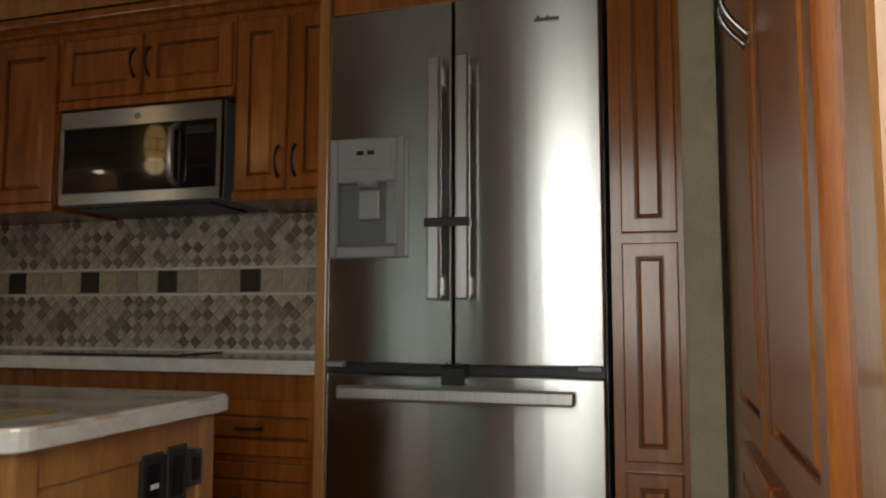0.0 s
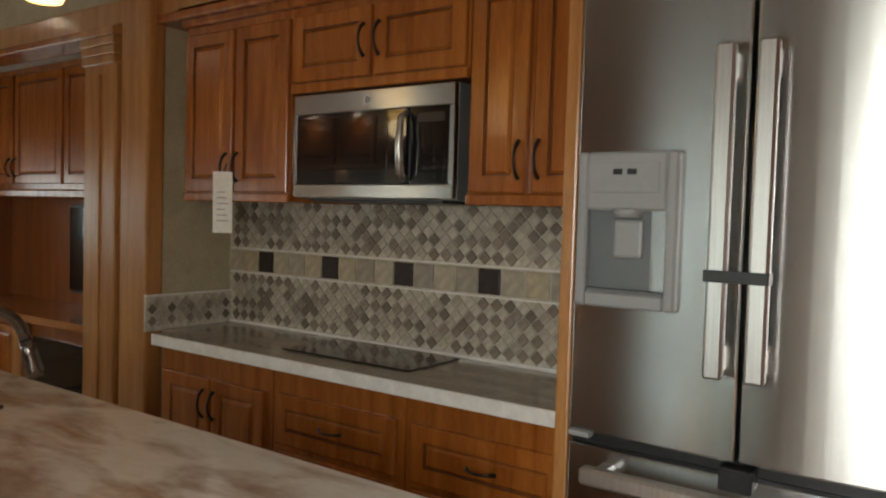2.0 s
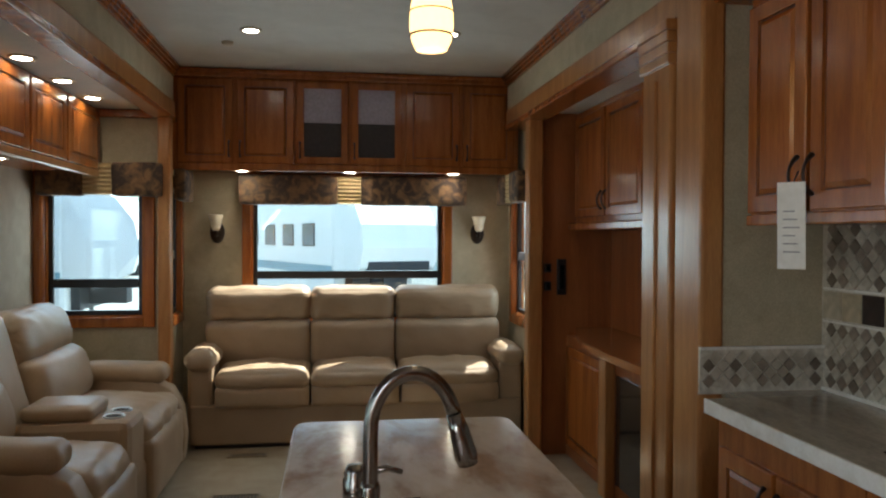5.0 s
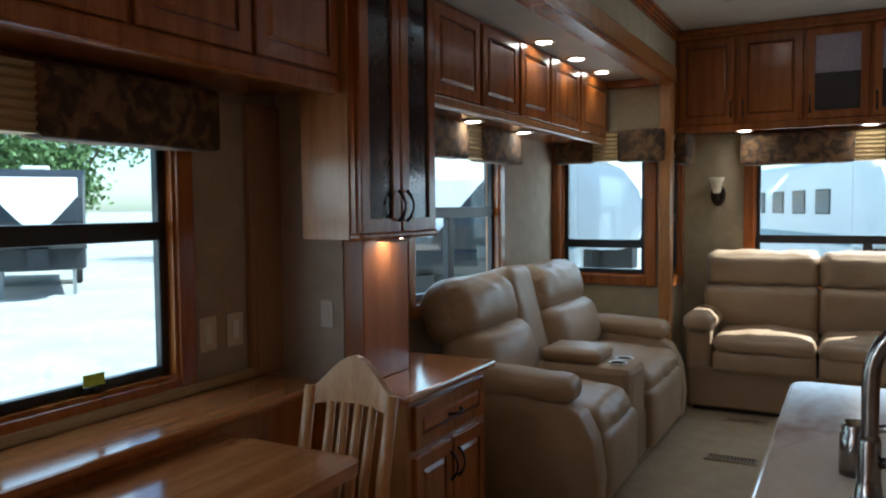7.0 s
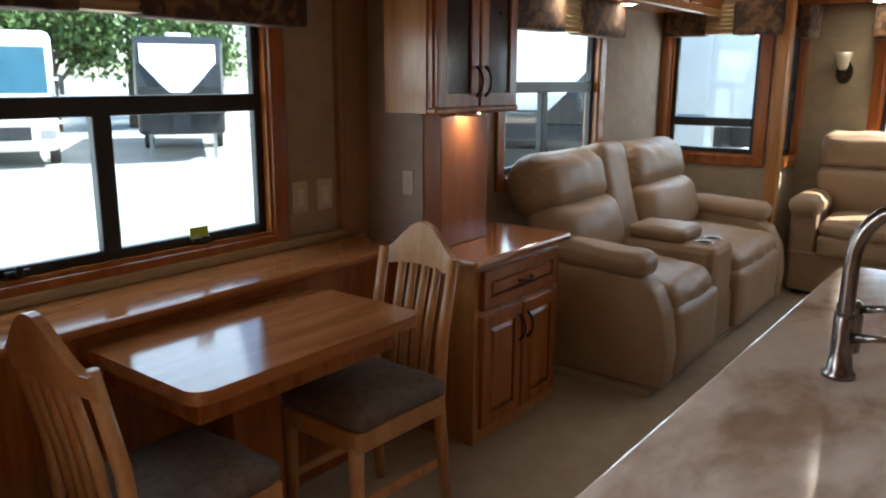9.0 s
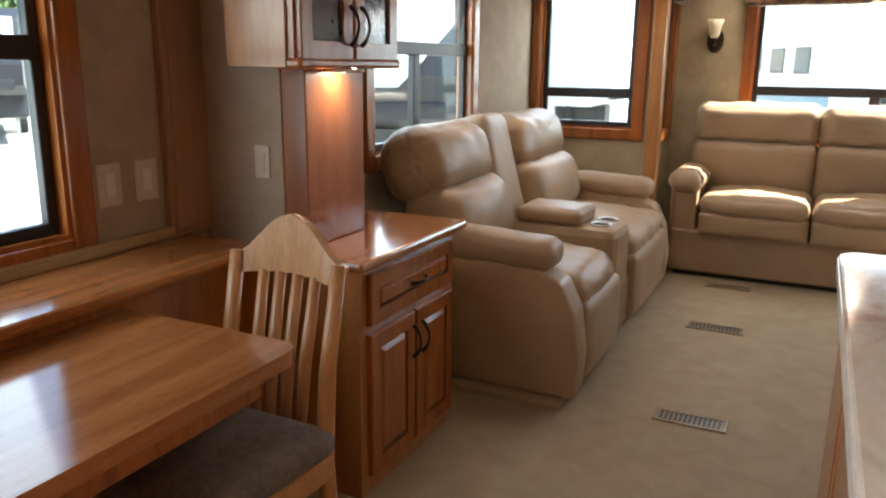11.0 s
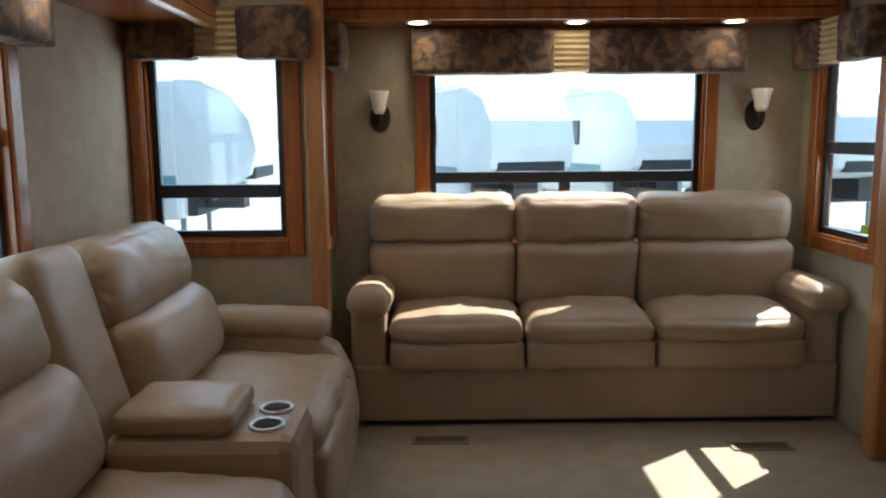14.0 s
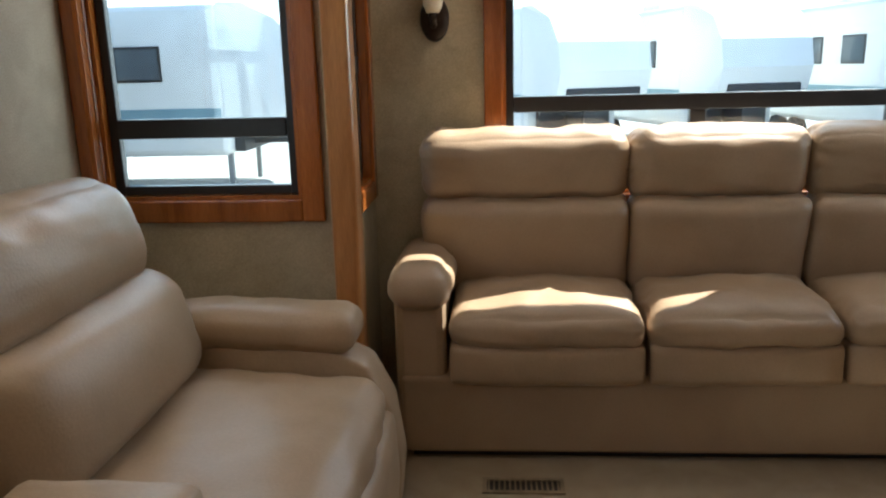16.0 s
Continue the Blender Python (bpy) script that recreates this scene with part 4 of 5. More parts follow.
# ---------------- kitchen ----------------
bc = []
for a, b2, kind in ((1.60, 2.275, "doors"), (0.985, 1.595, "drawers"), (0.39, 0.98, "drawers")):
    c = thing("base_cabinet", (1.45, (a + b2) / 2, 0), "cherry base cabinet with %s under the counter" % ("two raised-panel doors" if kind == "doors" else "three drawers"), "cabinet", "kitchen base cabinets")
    part("body", box(1.225, a, 0.09, 1.655, min(b2, 2.275), 0.905), CHERRY, c)
    part("toe_kick", box(1.27, a, 0.0, 1.655, b2, 0.09), BLACKP, c)
    w = b2 - a
    if kind == "doors":
        door(c, front("-x", 1.225, b2 - 0.03, 0.12), w / 2 - 0.035, 0.69, "rt")
        door(c, front("-x", 1.225, a + w / 2 - 0.003, 0.12), w / 2 - 0.035, 0.69, "lt")
    else:
        for z, hh in ((0.63, 0.19), (0.38, 0.235), (0.12, 0.245)):
            door(c, front("-x", 1.225, b2 - 0.025, z), w - 0.05, hh, "m", "drawer")
kt = thing("kitchen_countertop", (1.42, 1.4, 0.908), "mottled grey-beige kitchen countertop with pale edge", "countertop")
part("slab", box(1.18, 0.387, 0.908, 1.642, 2.275, 0.950, r=0.004), GRANITEK, kt)
part("slab_end", box(1.29, 2.276, 0.908, 1.642, 2.358, 0.950), GRANITEK, kt)
part("edge_band", box(1.172, 0.387, 0.905, 1.1795, 2.275, 0.9505, r=0.002), EDGE, kt, "pale edge, lit brightness in its colour")
ct = thing("cooktop", (1.47, 1.34, 0.950), "black glass electric cooktop set in the counter", "cooktop")
part("glass_top", box(1.30, 1.04, 0.951, 1.60, 1.64, 0.956, r=0.002), BLACKG, ct)
for x, y, r in ((1.39, 1.20, 0.075), (1.39, 1.48, 0.09), (1.53, 1.20, 0.06), (1.53, 1.48, 0.07)):
    part("burner_ring", lathe([(r - 0.003, 0.9561), (r, 0.9561), (r, 0.9565), (r - 0.003, 0.9565)], (x, y, 0), 32, cap=False), GREYD, ct)


def upper(y0, y1, z0, z1, doors, label):
    c = thing("wall_cabinet", (1.45, (y0 + y1) / 2, z0), label, "cabinet", "kitchen wall cabinets")
    part("body", box(1.305, y0, z0, 1.655, y1, z1), CHERRY, c)
    part("bottom_rail", box(1.288, y0, z0 - 0.004, 1.306, y1, z0 + 0.03, r=0.005), CHERRY, c)
    w = (y1 - y0) / doors
    for k in range(doors):
        door(c, front("-x", 1.305, y1 - 0.008 - w * k, z0 + 0.03), w - 0.012, z1 - z0 - 0.06, "r" if k % 2 == 0 else "l")
    return c


upper(1.615, 2.24, 1.50, 2.2, 2, "cherry wall cabinet with two raised-panel doors and a hanging tag")
upper(0.835, 1.61, 1.895, 2.2, 2, "short cherry wall cabinet above the microwave")
upper(0.39, 0.83, 1.505, 2.2, 2, "cherry wall cabinet with two narrow doors beside the fridge")
solid("trim_kitchen_crown", boxes((1.27, 0.39, 2.2, 1.655, 2.24, 2.235), (1.25, 0.39, 2.235, 1.655, 2.24, 2.279), r=0.006), CHERRY, "wood crown moulding over the kitchen cabinets", "trim", "structure")
mw = thing("microwave", (1.45, 1.25, 1.51), "stainless over-the-range microwave with black glass door", "microwave")
part("body", box(1.325, 0.885, 1.515, 1.655, 1.608, 1.888, r=0.004), GREYD, mw)
part("top_trim", box(1.303, 0.887, 1.815, 1.326, 1.606, 1.886, r=0.004), STEEL, mw, "brushed steel top strip")
part("bottom_trim", box(1.303, 0.887, 1.517, 1.326, 1.606, 1.565, r=0.004), STEEL, mw, "brushed steel bottom strip")
part("left_trim", box(1.303, 1.585, 1.565, 1.326, 1.606, 1.815), STEEL, mw)
part("right_trim", box(1.303, 0.887, 1.565, 1.326, 0.905, 1.815), STEEL, mw)
part("door_glass", box(1.306, 1.08, 1.566, 1.326, 1.584, 1.814, r=0.002), BLACKG, mw, "black glass door")
part("door_window", box(1.3045, 1.16, 1.60, 1.306, 1.52, 1.76), BLACKG, mw)
kp = part("keypad", box(1.306, 0.906, 1.566, 1.326, 1.062, 1.814), BLACKG, mw, "black control panel")
for r in range(6):
    for c2 in range(3):
        part("key", box(1.3048, 0.925 + 0.04 * c2, 1.585 + 0.026 * r, 1.3062, 0.952 + 0.04 * c2, 1.600 + 0.026 * r), BLACKG, kp)
part("display", box(1.3046, 0.925, 1.765, 1.3062, 1.035, 1.795), BLACKP, kp)
part("handle", tube([(1.304, 1.075, 1.58), (1.27, 1.075, 1.60), (1.262, 1.075, 1.69), (1.27, 1.075, 1.78), (1.304, 1.075, 1.80)], [0.010, 0.012, 0.013, 0.012, 0.010], 10), STEELH, mw, "curved steel handle", True)
part("badge", moved(lathe([(0.001, 0), (0.012, 0), (0.012, 0.002), (0.001, 0.002)], (0, 0, 0)), pose(1.303, 1.25, 1.85, 0, -90)), GREYP, mw, "round maker's badge")
part("vent", box(1.34, 0.95, 1.505, 1.6, 1.55, 1.515), BLACKP, mw)
tg = thing("hanging_tag", (1.262, 1.93, 1.37), "white paper tag hanging from a cabinet handle", "tag")
TAG = pose(1.238, 1.918, 1.375, 2, 0, -52)
part("card", moved(box(-0.037, -0.001, 0, 0.037, 0.001, 0.235, r=0.0005), TAG), PAPER, tg)
part("string", tube([(1.238, 1.918, 1.60), (1.248, 1.922, 1.62), (1.262, 1.93, 1.64)], 0.0025, 6), BLACKP, tg, "black cord")
for k in range(6):
    part("print_line", moved(box(-0.022, -0.0016, 0.045 + 0.022 * k, 0.022 - 0.006 * (k % 3), -0.0011, 0.048 + 0.022 * k), TAG), INK, tg, "line of unreadable print")

# fridge
fr = thing("refrigerator", (1.36, -0.08, 0), "stainless french-door refrigerator with ice dispenser, doors strapped shut", "refrigerator")
part("body", box(1.10, -0.495, 0.08, 1.655, 0.335, 2.03), GREYD, fr)
part("kick_plate", box(1.12, -0.48, 0.0, 1.64, 0.32, 0.08), BLACKP, fr)


def bowed(y0, y1, z0, z1, depth):
    """A slightly bowed appliance door."""
    bm = bmesh.new()
    n = 10
    rows = []
    yc, half = -0.08, 0.42
    for i in range(n + 1):
        y = y0 + (y1 - y0) * i / n
        u = (y - yc) / half
        x = 1.042 - depth * (1 - u * u)
        rows.append([bm.verts.new(p) for p in ((x, y, z0), (1.098, y, z0), (1.098, y, z1), (x, y, z1))])
    for a, b2 in zip(rows, rows[1:]):
        for k in range(4):
            bm.faces.new((a[k], a[(k + 1) % 4], b2[(k + 1) % 4], b2[k]))
    bm.faces.new(rows[0])
    bm.faces.new(rows[-1][::-1])
    bmesh.ops.recalc_face_normals(bm, faces=bm.faces)
    es = [e for e in bm.edges if abs(e.verts[0].co.x - 1.05) < 0.06 and len(e.link_faces) == 2 and e.calc_face_angle() > 1.0]
    bmesh.ops.bevel(bm, geom=es, offset=0.006, segments=2, affect="EDGES", profile=0.5)
    return bm


dl = part("left_door", bowed(-0.066, 0.333, 0.955, 2.025, 0.022), STEEL, fr, "brushed stainless door")
dr = part("right_door", bowed(-0.493, -0.074, 0.955, 2.025, 0.022), STEEL, fr, "brushed stainless door")
dz = part("freezer_drawer", bowed(-0.493, 0.333, 0.10, 0.925, 0.022), STEEL, fr, "brushed stainless freezer drawer")
part("gasket", box(1.055, -0.49, 0.926, 1.10, 0.33, 0.954), BLACKP, fr)
for y, par in ((-0.028, dl), (-0.112, dr)):
    part("door_handle", boxes((0.955, y - 0.020, 1.14, 0.982, y + 0.020, 1.84), (0.98, y - 0.012, 1.15, 1.03, y + 0.012, 1.21), (0.98, y - 0.012, 1.77, 1.03, y + 0.012, 1.83), r=0.006), STEELH, par, "long satin steel bar handle")
part("drawer_handle", boxes((0.945, -0.42, 0.856, 0.98, 0.26, 0.897), (0.975, -0.40, 0.862, 1.035, -0.36, 0.892), (0.975, 0.20, 0.862, 1.035, 0.24, 0.892), r=0.007), STEELH, dz, "long satin steel bar handle")
part("strap", boxes((0.948, -0.135, 1.345, 0.954, -0.004, 1.37), (0.954, -0.133, 1.345, 0.99, -0.130, 1.37), (0.954, -0.009, 1.345, 0.99, -0.006, 1.37), r=0.001), BLACKP, fr, "black strap round both handles")
part("drawer_latch", box(0.995, -0.11, 0.90, 1.045, -0.04, 0.95, r=0.004), BLACKP, fr, "black travel latch")
part("hinge_cover", box(1.02, 0.27, 0.944, 1.05, 0.325, 0.958, r=0.003), GREYP, fr)
part("hinge_cover", box(1.02, -0.485, 0.944, 1.05, -0.42, 0.958, r=0.003), GREYP, fr)
dp = part("ice_dispenser", boxes((1.0, 0.072, 1.265, 1.03, 0.098, 1.625), (1.0, 0.287, 1.265, 1.03, 0.313, 1.625), (1.0, 0.098, 1.49, 1.03, 0.287, 1.625), (1.0, 0.098, 1.265, 1.03, 0.287, 1.30), r=0.005), GREYP, dl, "grey plastic ice and water dispenser")
part("recess", box(1.026, 0.09, 1.29, 1.031, 0.295, 1.50), GREYD, dp, "dark dispenser recess")
part("control_panel", box(0.997, 0.115, 1.53, 1.002, 0.275, 1.60, r=0.002), GREYP, dp)
part("spout", lathe([(0.03, 1.475), (0.035, 1.492), (0.03, 1.495)], (1.012, 0.19, 0)), GREYP, dp, "", True)
part("paddle", box(1.014, 0.155, 1.38, 1.027, 0.225, 1.47, r=0.008), GREYP, dp)
part("tray", box(1.004, 0.10, 1.30, 1.03, 0.285, 1.308, r=0.002), GREYD, dp)
for y in (0.178, 0.212):
    part("button", box(0.9955, y - 0.011, 1.572, 0.998, y + 0.011, 1.585), BLACKP, dp)
part("maker_mark", moved(boxes((-0.035, -0.001, -0.004, 0.035, 0.0, 0.006), (-0.028, -0.001, 0.006, -0.02, 0.0, 0.014), (0.0, -0.001, 0.006, 0.006, 0.0, 0.013)), front("-x", 1.0275, -0.345, 1.94)), GREYD, dr, "small dark maker's mark")
solid("fridge_side_panel", box(1.06, 0.345, 0.0, 1.655, 0.383, 2.279, r=0.006), MAPLE, "wood panel between fridge and counter", "panel", "structure")
fc = thing("over_fridge_cabinet", (1.3, -0.08, 2.05), "cherry cabinet rail above the refrigerator", "cabinet")
part("body", box(1.09, -0.495, 2.05, 1.655, 0.335, 2.279), CHERRY, fc)
part("bottom_rail", box(1.06, -0.495, 2.04, 1.09, 0.335, 2.10, r=0.005), CHERRY, fc)

# pantry and hall cabinets
pa = thing("pantry_cabinet", (1.35, -0.62, 0), "narrow dark cherry pantry with tall raised panels", "cabinet")
part("body", box(1.09, -0.705, 0.0, 1.655, -0.51, 2.279), CHERRY, pa)
door(pa, front("-x", 1.09, -0.535, 1.32), 0.158, 0.94)
door(pa, front("-x", 1.09, -0.535, 0.70), 0.158, 0.60)
door(pa, front("-x", 1.09, -0.535, 0.06), 0.158, 0.62)
wall_y("wall_hall", 1.10, 0.06, -0.80, -0.705, 0, SLC, [], WALLPAPER, "strip of grey-green wallpaper beside the pantry")
hc = thing("hall_cabinet", (0.2, -1.1, 0), "cherry hall cabinet with tall raised-panel doors and lower doors", "cabinet")
part("body", box(-0.42, -1.5, 0.0, 1.09, -0.815, 2.60), CHERRY, hc)
door(hc, front("+y", 0.62, -0.815, 0.875), 0.46, 1.30, "")
door(hc, front("+y", 0.14, -0.815, 0.875), 0.48, 1.30, "")
door(hc, front("+y", 0.62, -0.815, 0.10), 0.46, 0.745, "")
door(hc, front("+y", 0.14, -0.815, 0.10), 0.48, 0.745, "")
for rx in (0.20, 0.25):
    part("bow_pull", tube([(rx, -0.80 + 0.045 * math.sin(math.pi * k / 12), 1.54 + 0.14 * k / 12) for k in range(13)], [0.007] + [0.0055] * 11 + [0.007], 8), CHROME, hc, "bright bowed pull", True)
post("trim_hall_post", -0.52, -0.90, -0.42, -0.80, 2.6, MAPLE, 0, "-y")
wall_x("wall_hall_side", -0.90, 0.06, -1.18, -0.52, 0, CEIL, [], MAPLE, "light wood panel beside the entry")

# ---------------- media slide ----------------
ms = thing("media_cabinet", (1.65, 3.9, 0), "cherry media cabinet with counter and dark fireplace niche", "cabinet")
part("lower_body", box(1.56, 3.3, 0.0, 1.865, 4.945, 0.80), PANELWOOD, ms)
part("fireplace_niche", box(1.545, 3.35, 0.10, 1.562, 4.0, 0.70), BLACKG, ms, "dark glass fireplace front")
part("pilaster", box(1.50, 4.05, 0.0, 1.56, 4.16, 0.80, r=0.008), MAPLE, ms)
door(ms, front("-x", 1.56, 4.90, 0.08), 0.68, 0.66)
bm = bmesh.new()
pr = [(1.865, 2.86), (1.50, 2.86), (1.44, 3.3), (1.42, 3.8), (1.45, 4.3), (1.54, 4.7), (1.62, 4.945), (1.865, 4.945)]
lo = [bm.verts.new((x, y, 0.81)) for x, y in pr]
hi = [bm.verts.new((x, y, 0.85)) for x, y in pr]
bm.faces.new(lo)
bm.faces.new(hi)
for i in range(len(pr)):
    j = (i + 1) % len(pr)
    bm.faces.new((lo[i], lo[j], hi[j], hi[i]))
part("counter", bm, TABLEWOOD, ms, "bowed wood counter")
mu = thing("media_wall_cabinet", (1.7, 4.2, 1.5), "cherry wall cabinet over the media counter", "cabinet")
part("body", box(1.62, 3.2, 1.55, 1.865, 4.945, 2.275), CHERRY, mu)
for k in range(3):
    door(mu, front("-x", 1.62, 4.92 - 0.57 * k, 1.58), 0.55, 0.66, "r" if k % 2 == 0 else "l")
part("shelf_rail", box(1.56, 3.2, 1.50, 1.865, 4.945, 1.55, r=0.01), CHERRY, mu)
tv = thing("television", (1.8, 3.5, 1.0), "dark flat television in the media niche", "television")
part("screen", box(1.815, 3.1, 0.95, 1.83, 4.1, 1.45), BLACKG, tv)
part("bezel", box(1.83, 3.08, 0.93, 1.869, 4.12, 1.47, r=0.005), BLACKP, tv)
for x, z, w, h2 in ((1.425, 1.25, 0.05, 0.06), (1.425, 1.13, 0.05, 0.06), (1.52, 1.19, 0.065, 0.24)):
    o = thing("outlet_plate", (x, 4.95, z), "dark bronze outlet plate on the wood end panel", "outlet", "dark wall plates")
    part("plate", box(x - w / 2, 4.938, z - h2 / 2, x + w / 2, 4.9505, z + h2 / 2, r=0.004), BLACKP, o)
    part("rocker", box(x - w / 4, 4.935, z - h2 / 3, x + w / 4, 4.939, z + h2 / 3, r=0.002), BLACKG, o)

# ---------------- sconces, vents ----------------
for x in (-0.85, 1.13):
    s = thing("wall_sconce", (x, 5.92, 1.5), "bronze wall sconce with cream alabaster cup shade", "wall lamp", "sconces flanking the rear window")
    bm = lathe([(0.001, 0.0), (0.055, 0.0), (0.05, 0.012), (0.03, 0.022), (0.001, 0.026)], (0, 0, 0), 24)
    bmesh.ops.scale(bm, vec=(1, 1.5, 1), verts=bm.verts)
    part("back_plate", moved(bm, pose(x, 5.92, 1.48, 90)), BRONZE, s, "oval bronze back plate", True)
    part("arm", tube([(x, 5.90, 1.46), (x, 5.86, 1.45), (x, 5.845, 1.475), (x, 5.845, 1.50)], [0.012, 0.011, 0.014, 0.02], 10), BRONZE, s, "", True)
    part("shade", lathe([(0.022, 1.495), (0.034, 1.52), (0.04, 1.56), (0.055, 1.61), (0.05, 1.612), (0.035, 1.56), (0.02, 1.51)], (x, 5.845, 0), cap=False), ALABASTER, s, "cream alabaster cup", True)


def floor_vent(x0, y0, x1, y1, label):
    v = thing("floor_vent", ((x0 + x1) / 2, (y0 + y1) / 2, 0.0), label, "floor vent", "floor vents")
    part("frame", boxes((x0, y0, 0.0, x1, y0 + 0.014, 0.007), (x0, y1 - 0.014, 0.0, x1, y1, 0.007), (x0, y0 + 0.014, 0.0, x0 + 0.014, y1 - 0.014, 0.007), (x1 - 0.014, y0 + 0.014, 0.0, x1, y1 - 0.014, 0.007)), GRATE, v)
    part("well", box(x0 + 0.014, y0 + 0.014, 0.0005, x1 - 0.014, y1 - 0.014, 0.0018), BLACKP, v)
    n = 14
    for k in range(n):
        xx = x0 + 0.02 + (x1 - x0 - 0.04) * k / (n - 1)
        part("slat", box(xx - 0.003, y0 + 0.014, 0.002, xx + 0.003, y1 - 0.014, 0.006), GRATE, v)


floor_vent(-0.67, 4.29, -0.39, 4.40, "tan metal floor vent grille in the carpet")
floor_vent(-0.62, 3.14, -0.35, 3.25, "tan metal floor vent grille in the carpet")
floor_vent(-0.68, 5.13, -0.42, 5.22, "tan metal floor vent grille before the sofa")
floor_vent(0.74, 5.02, 1.01, 5.11, "tan metal floor vent grille before the sofa")
solid("smoke_sensor", lathe([(0.001, 2.60), (0.03, 2.60), (0.035, 2.62)], (-0.62, 4.75, 0)), WHITEP, "small white ceiling sensor", "sensor", smooth=True)
solid("sprinkler_stub", lathe([(0.002, 2.56), (0.009, 2.57), (0.006, 2.60), (0.02, 2.62)], (0.13, 3.0, 0)), BRONZE, "small dark ceiling hook", "hook", smooth=True)

# ---------------- outside ----------------
GZ = -0.95
bm = bmesh.new()
bmesh.ops.create_grid(bm, x_segments=2, y_segments=2, size=900, matrix=Matrix.Translation((0, 0, GZ)))
solid("ground", bm, ASPHALT, "sunlit pale gravel parking lot", "ground", "structure")


def wheel(parent, m):
    w = part("wheel", moved(lathe([(0.2, -0.12), (0.36, -0.12), (0.38, -0.08), (0.38, 0.08), (0.36, 0.12), (0.2, 0.12)], (0, 0, 0), 20), m @ pose(0, 0, 0, 90)), RUBBER, parent, "black tyre")
    part("rim", moved(lathe([(0.01, -0.10), (0.2, -0.10), (0.2, 0.10), (0.01, 0.10)], (0, 0, 0), 16), m @ pose(0, 0, 0, 90)), GREYP, w, "grey rim")


def trailer(x, y, turn, length, paint, label, cap=None):
    """A fifth-wheel trailer; nose towards local +x, standing on the lot."""
    m = pose(x, y, GZ, 0, 0, turn)
    t = thing("travel_trailer", (x, y, GZ), label, "trailer", "parked trailers")
    bm = box(-length / 2, -1.22, 0.7, length / 2 - 1.2, 1.22, 3.5, r=0.12)
    part("body", moved(bm, m), paint, t)
    bm = bmesh.new()
    n = 8
    prof = [(-0.05, 1.35), (0.9, 1.35), (1.35, 1.6), (1.5, 2.1), (1.38, 2.7), (1.0, 3.2), (0.45, 3.48), (-0.05, 3.5)]
    a = [bm.verts.new((length / 2 - 1.2 + px, -1.22 if px < 1 else -1.1, pz)) for px, pz in prof]
    b3 = [bm.verts.new((length / 2 - 1.2 + px, 1.22 if px < 1 else 1.1, pz)) for px, pz in prof]
    bm.faces.new(a)
    bm.faces.new(b3[::-1])
    for i in range(n):
        j = (i + 1) % n
        bm.faces.new((a[i], a[j], b3[j], b3[i]))
    part("nose_cap", moved(bm, m), cap or paint, t, "moulded front cap")
    part("nose_stripe", moved(box(length / 2 - 0.15, -0.9, 1.5, length / 2 + 0.22, 0.9, 1.75, r=0.03), m), RVGREY, t)
    if paint is RVGREY:
        bm = bmesh.new()
        nose = [(1.66, 1.95, 0.25), (1.64, 2.15, 0.45), (1.42, 2.75, 0.98), (1.05, 3.25, 1.0)]
        rows = [[bm.verts.new((length / 2 - 1.2 + px - d, s * w, pz)) for s, d in ((-1, 0.25), (-1, 0.0), (1, 0.0), (1, 0.25))] for px, pz, w in nose]
        for lo2, hi2 in zip(rows, rows[1:]):
            for k in range(3):
                bm.faces.new((lo2[k], lo2[k + 1], hi2[k + 1], hi2[k]))
        bm.faces.new(rows[0])
        bm.faces.new(rows[-1][::-1])
        part("nose_panel", moved(bm, m), RVWHITE, t, "white V-shaped nose panel")
    part("pin_box", moved(boxes((length / 2 - 1.1, -0.25, 0.85, length / 2 - 0.2, 0.25, 1.35), (length / 2 - 1.2, -0.9, 0.75, length / 2 - 1.0, 0.9, 1.4)), m), RVGREY, t, "dark hitch and front wall")
    for yy in (-1.235, 1.225):
        part("stripe", moved(box(-length / 2 + 0.2, yy, 1.35, length / 2 - 1.3, yy + 0.012, 1.6), m), STRIPE if paint is RVWHITE else RVTINT, t, "vinyl stripe")
        for k in range(4):
            xx = -length / 2 + 0.8 + k * (length - 2.6) / 4
            wn2 = part("window", moved(box(xx, yy - 0.004, 2.1, xx + 0.9, yy + 0.016, 2.75, r=0.004), m), FRAMEB, t, "dark side window")
            part("pane", moved(box(xx + 0.05, yy - 0.008, 2.15, xx + 0.85, yy + 0.02, 2.7), m), RVTINT, wn2)
        for k in (-0.5, 0.45):
            wheel(t, m @ pose(-length * 0.12 + k, yy * 0.93, 0.38))
    for yy in (-0.9, 0.9):
        part("landing_leg", moved(box(length / 2 - 1.35, yy - 0.05, 0.0, length / 2 - 1.25, yy + 0.05, 0.85), m), GREYP, t)
    part("ladder", moved(boxes((-length / 2 - 0.1, 0.3, 0.9, -length / 2 - 0.06, 0.34, 3.6), (-length / 2 - 0.1, 0.75, 0.9, -length / 2 - 0.06, 0.79, 3.6), *[(-length / 2 - 0.1, 0.34, 1.1 + 0.35 * k, -length / 2 - 0.06, 0.75, 1.14 + 0.35 * k) for k in range(7)]), m), GREYP, t, "rear ladder")
    part("roof_unit", moved(box(-0.5, -0.4, 3.5, 0.5, 0.4, 3.75, r=0.06), m), RVWHITE, t, "rooftop air unit")
    return t


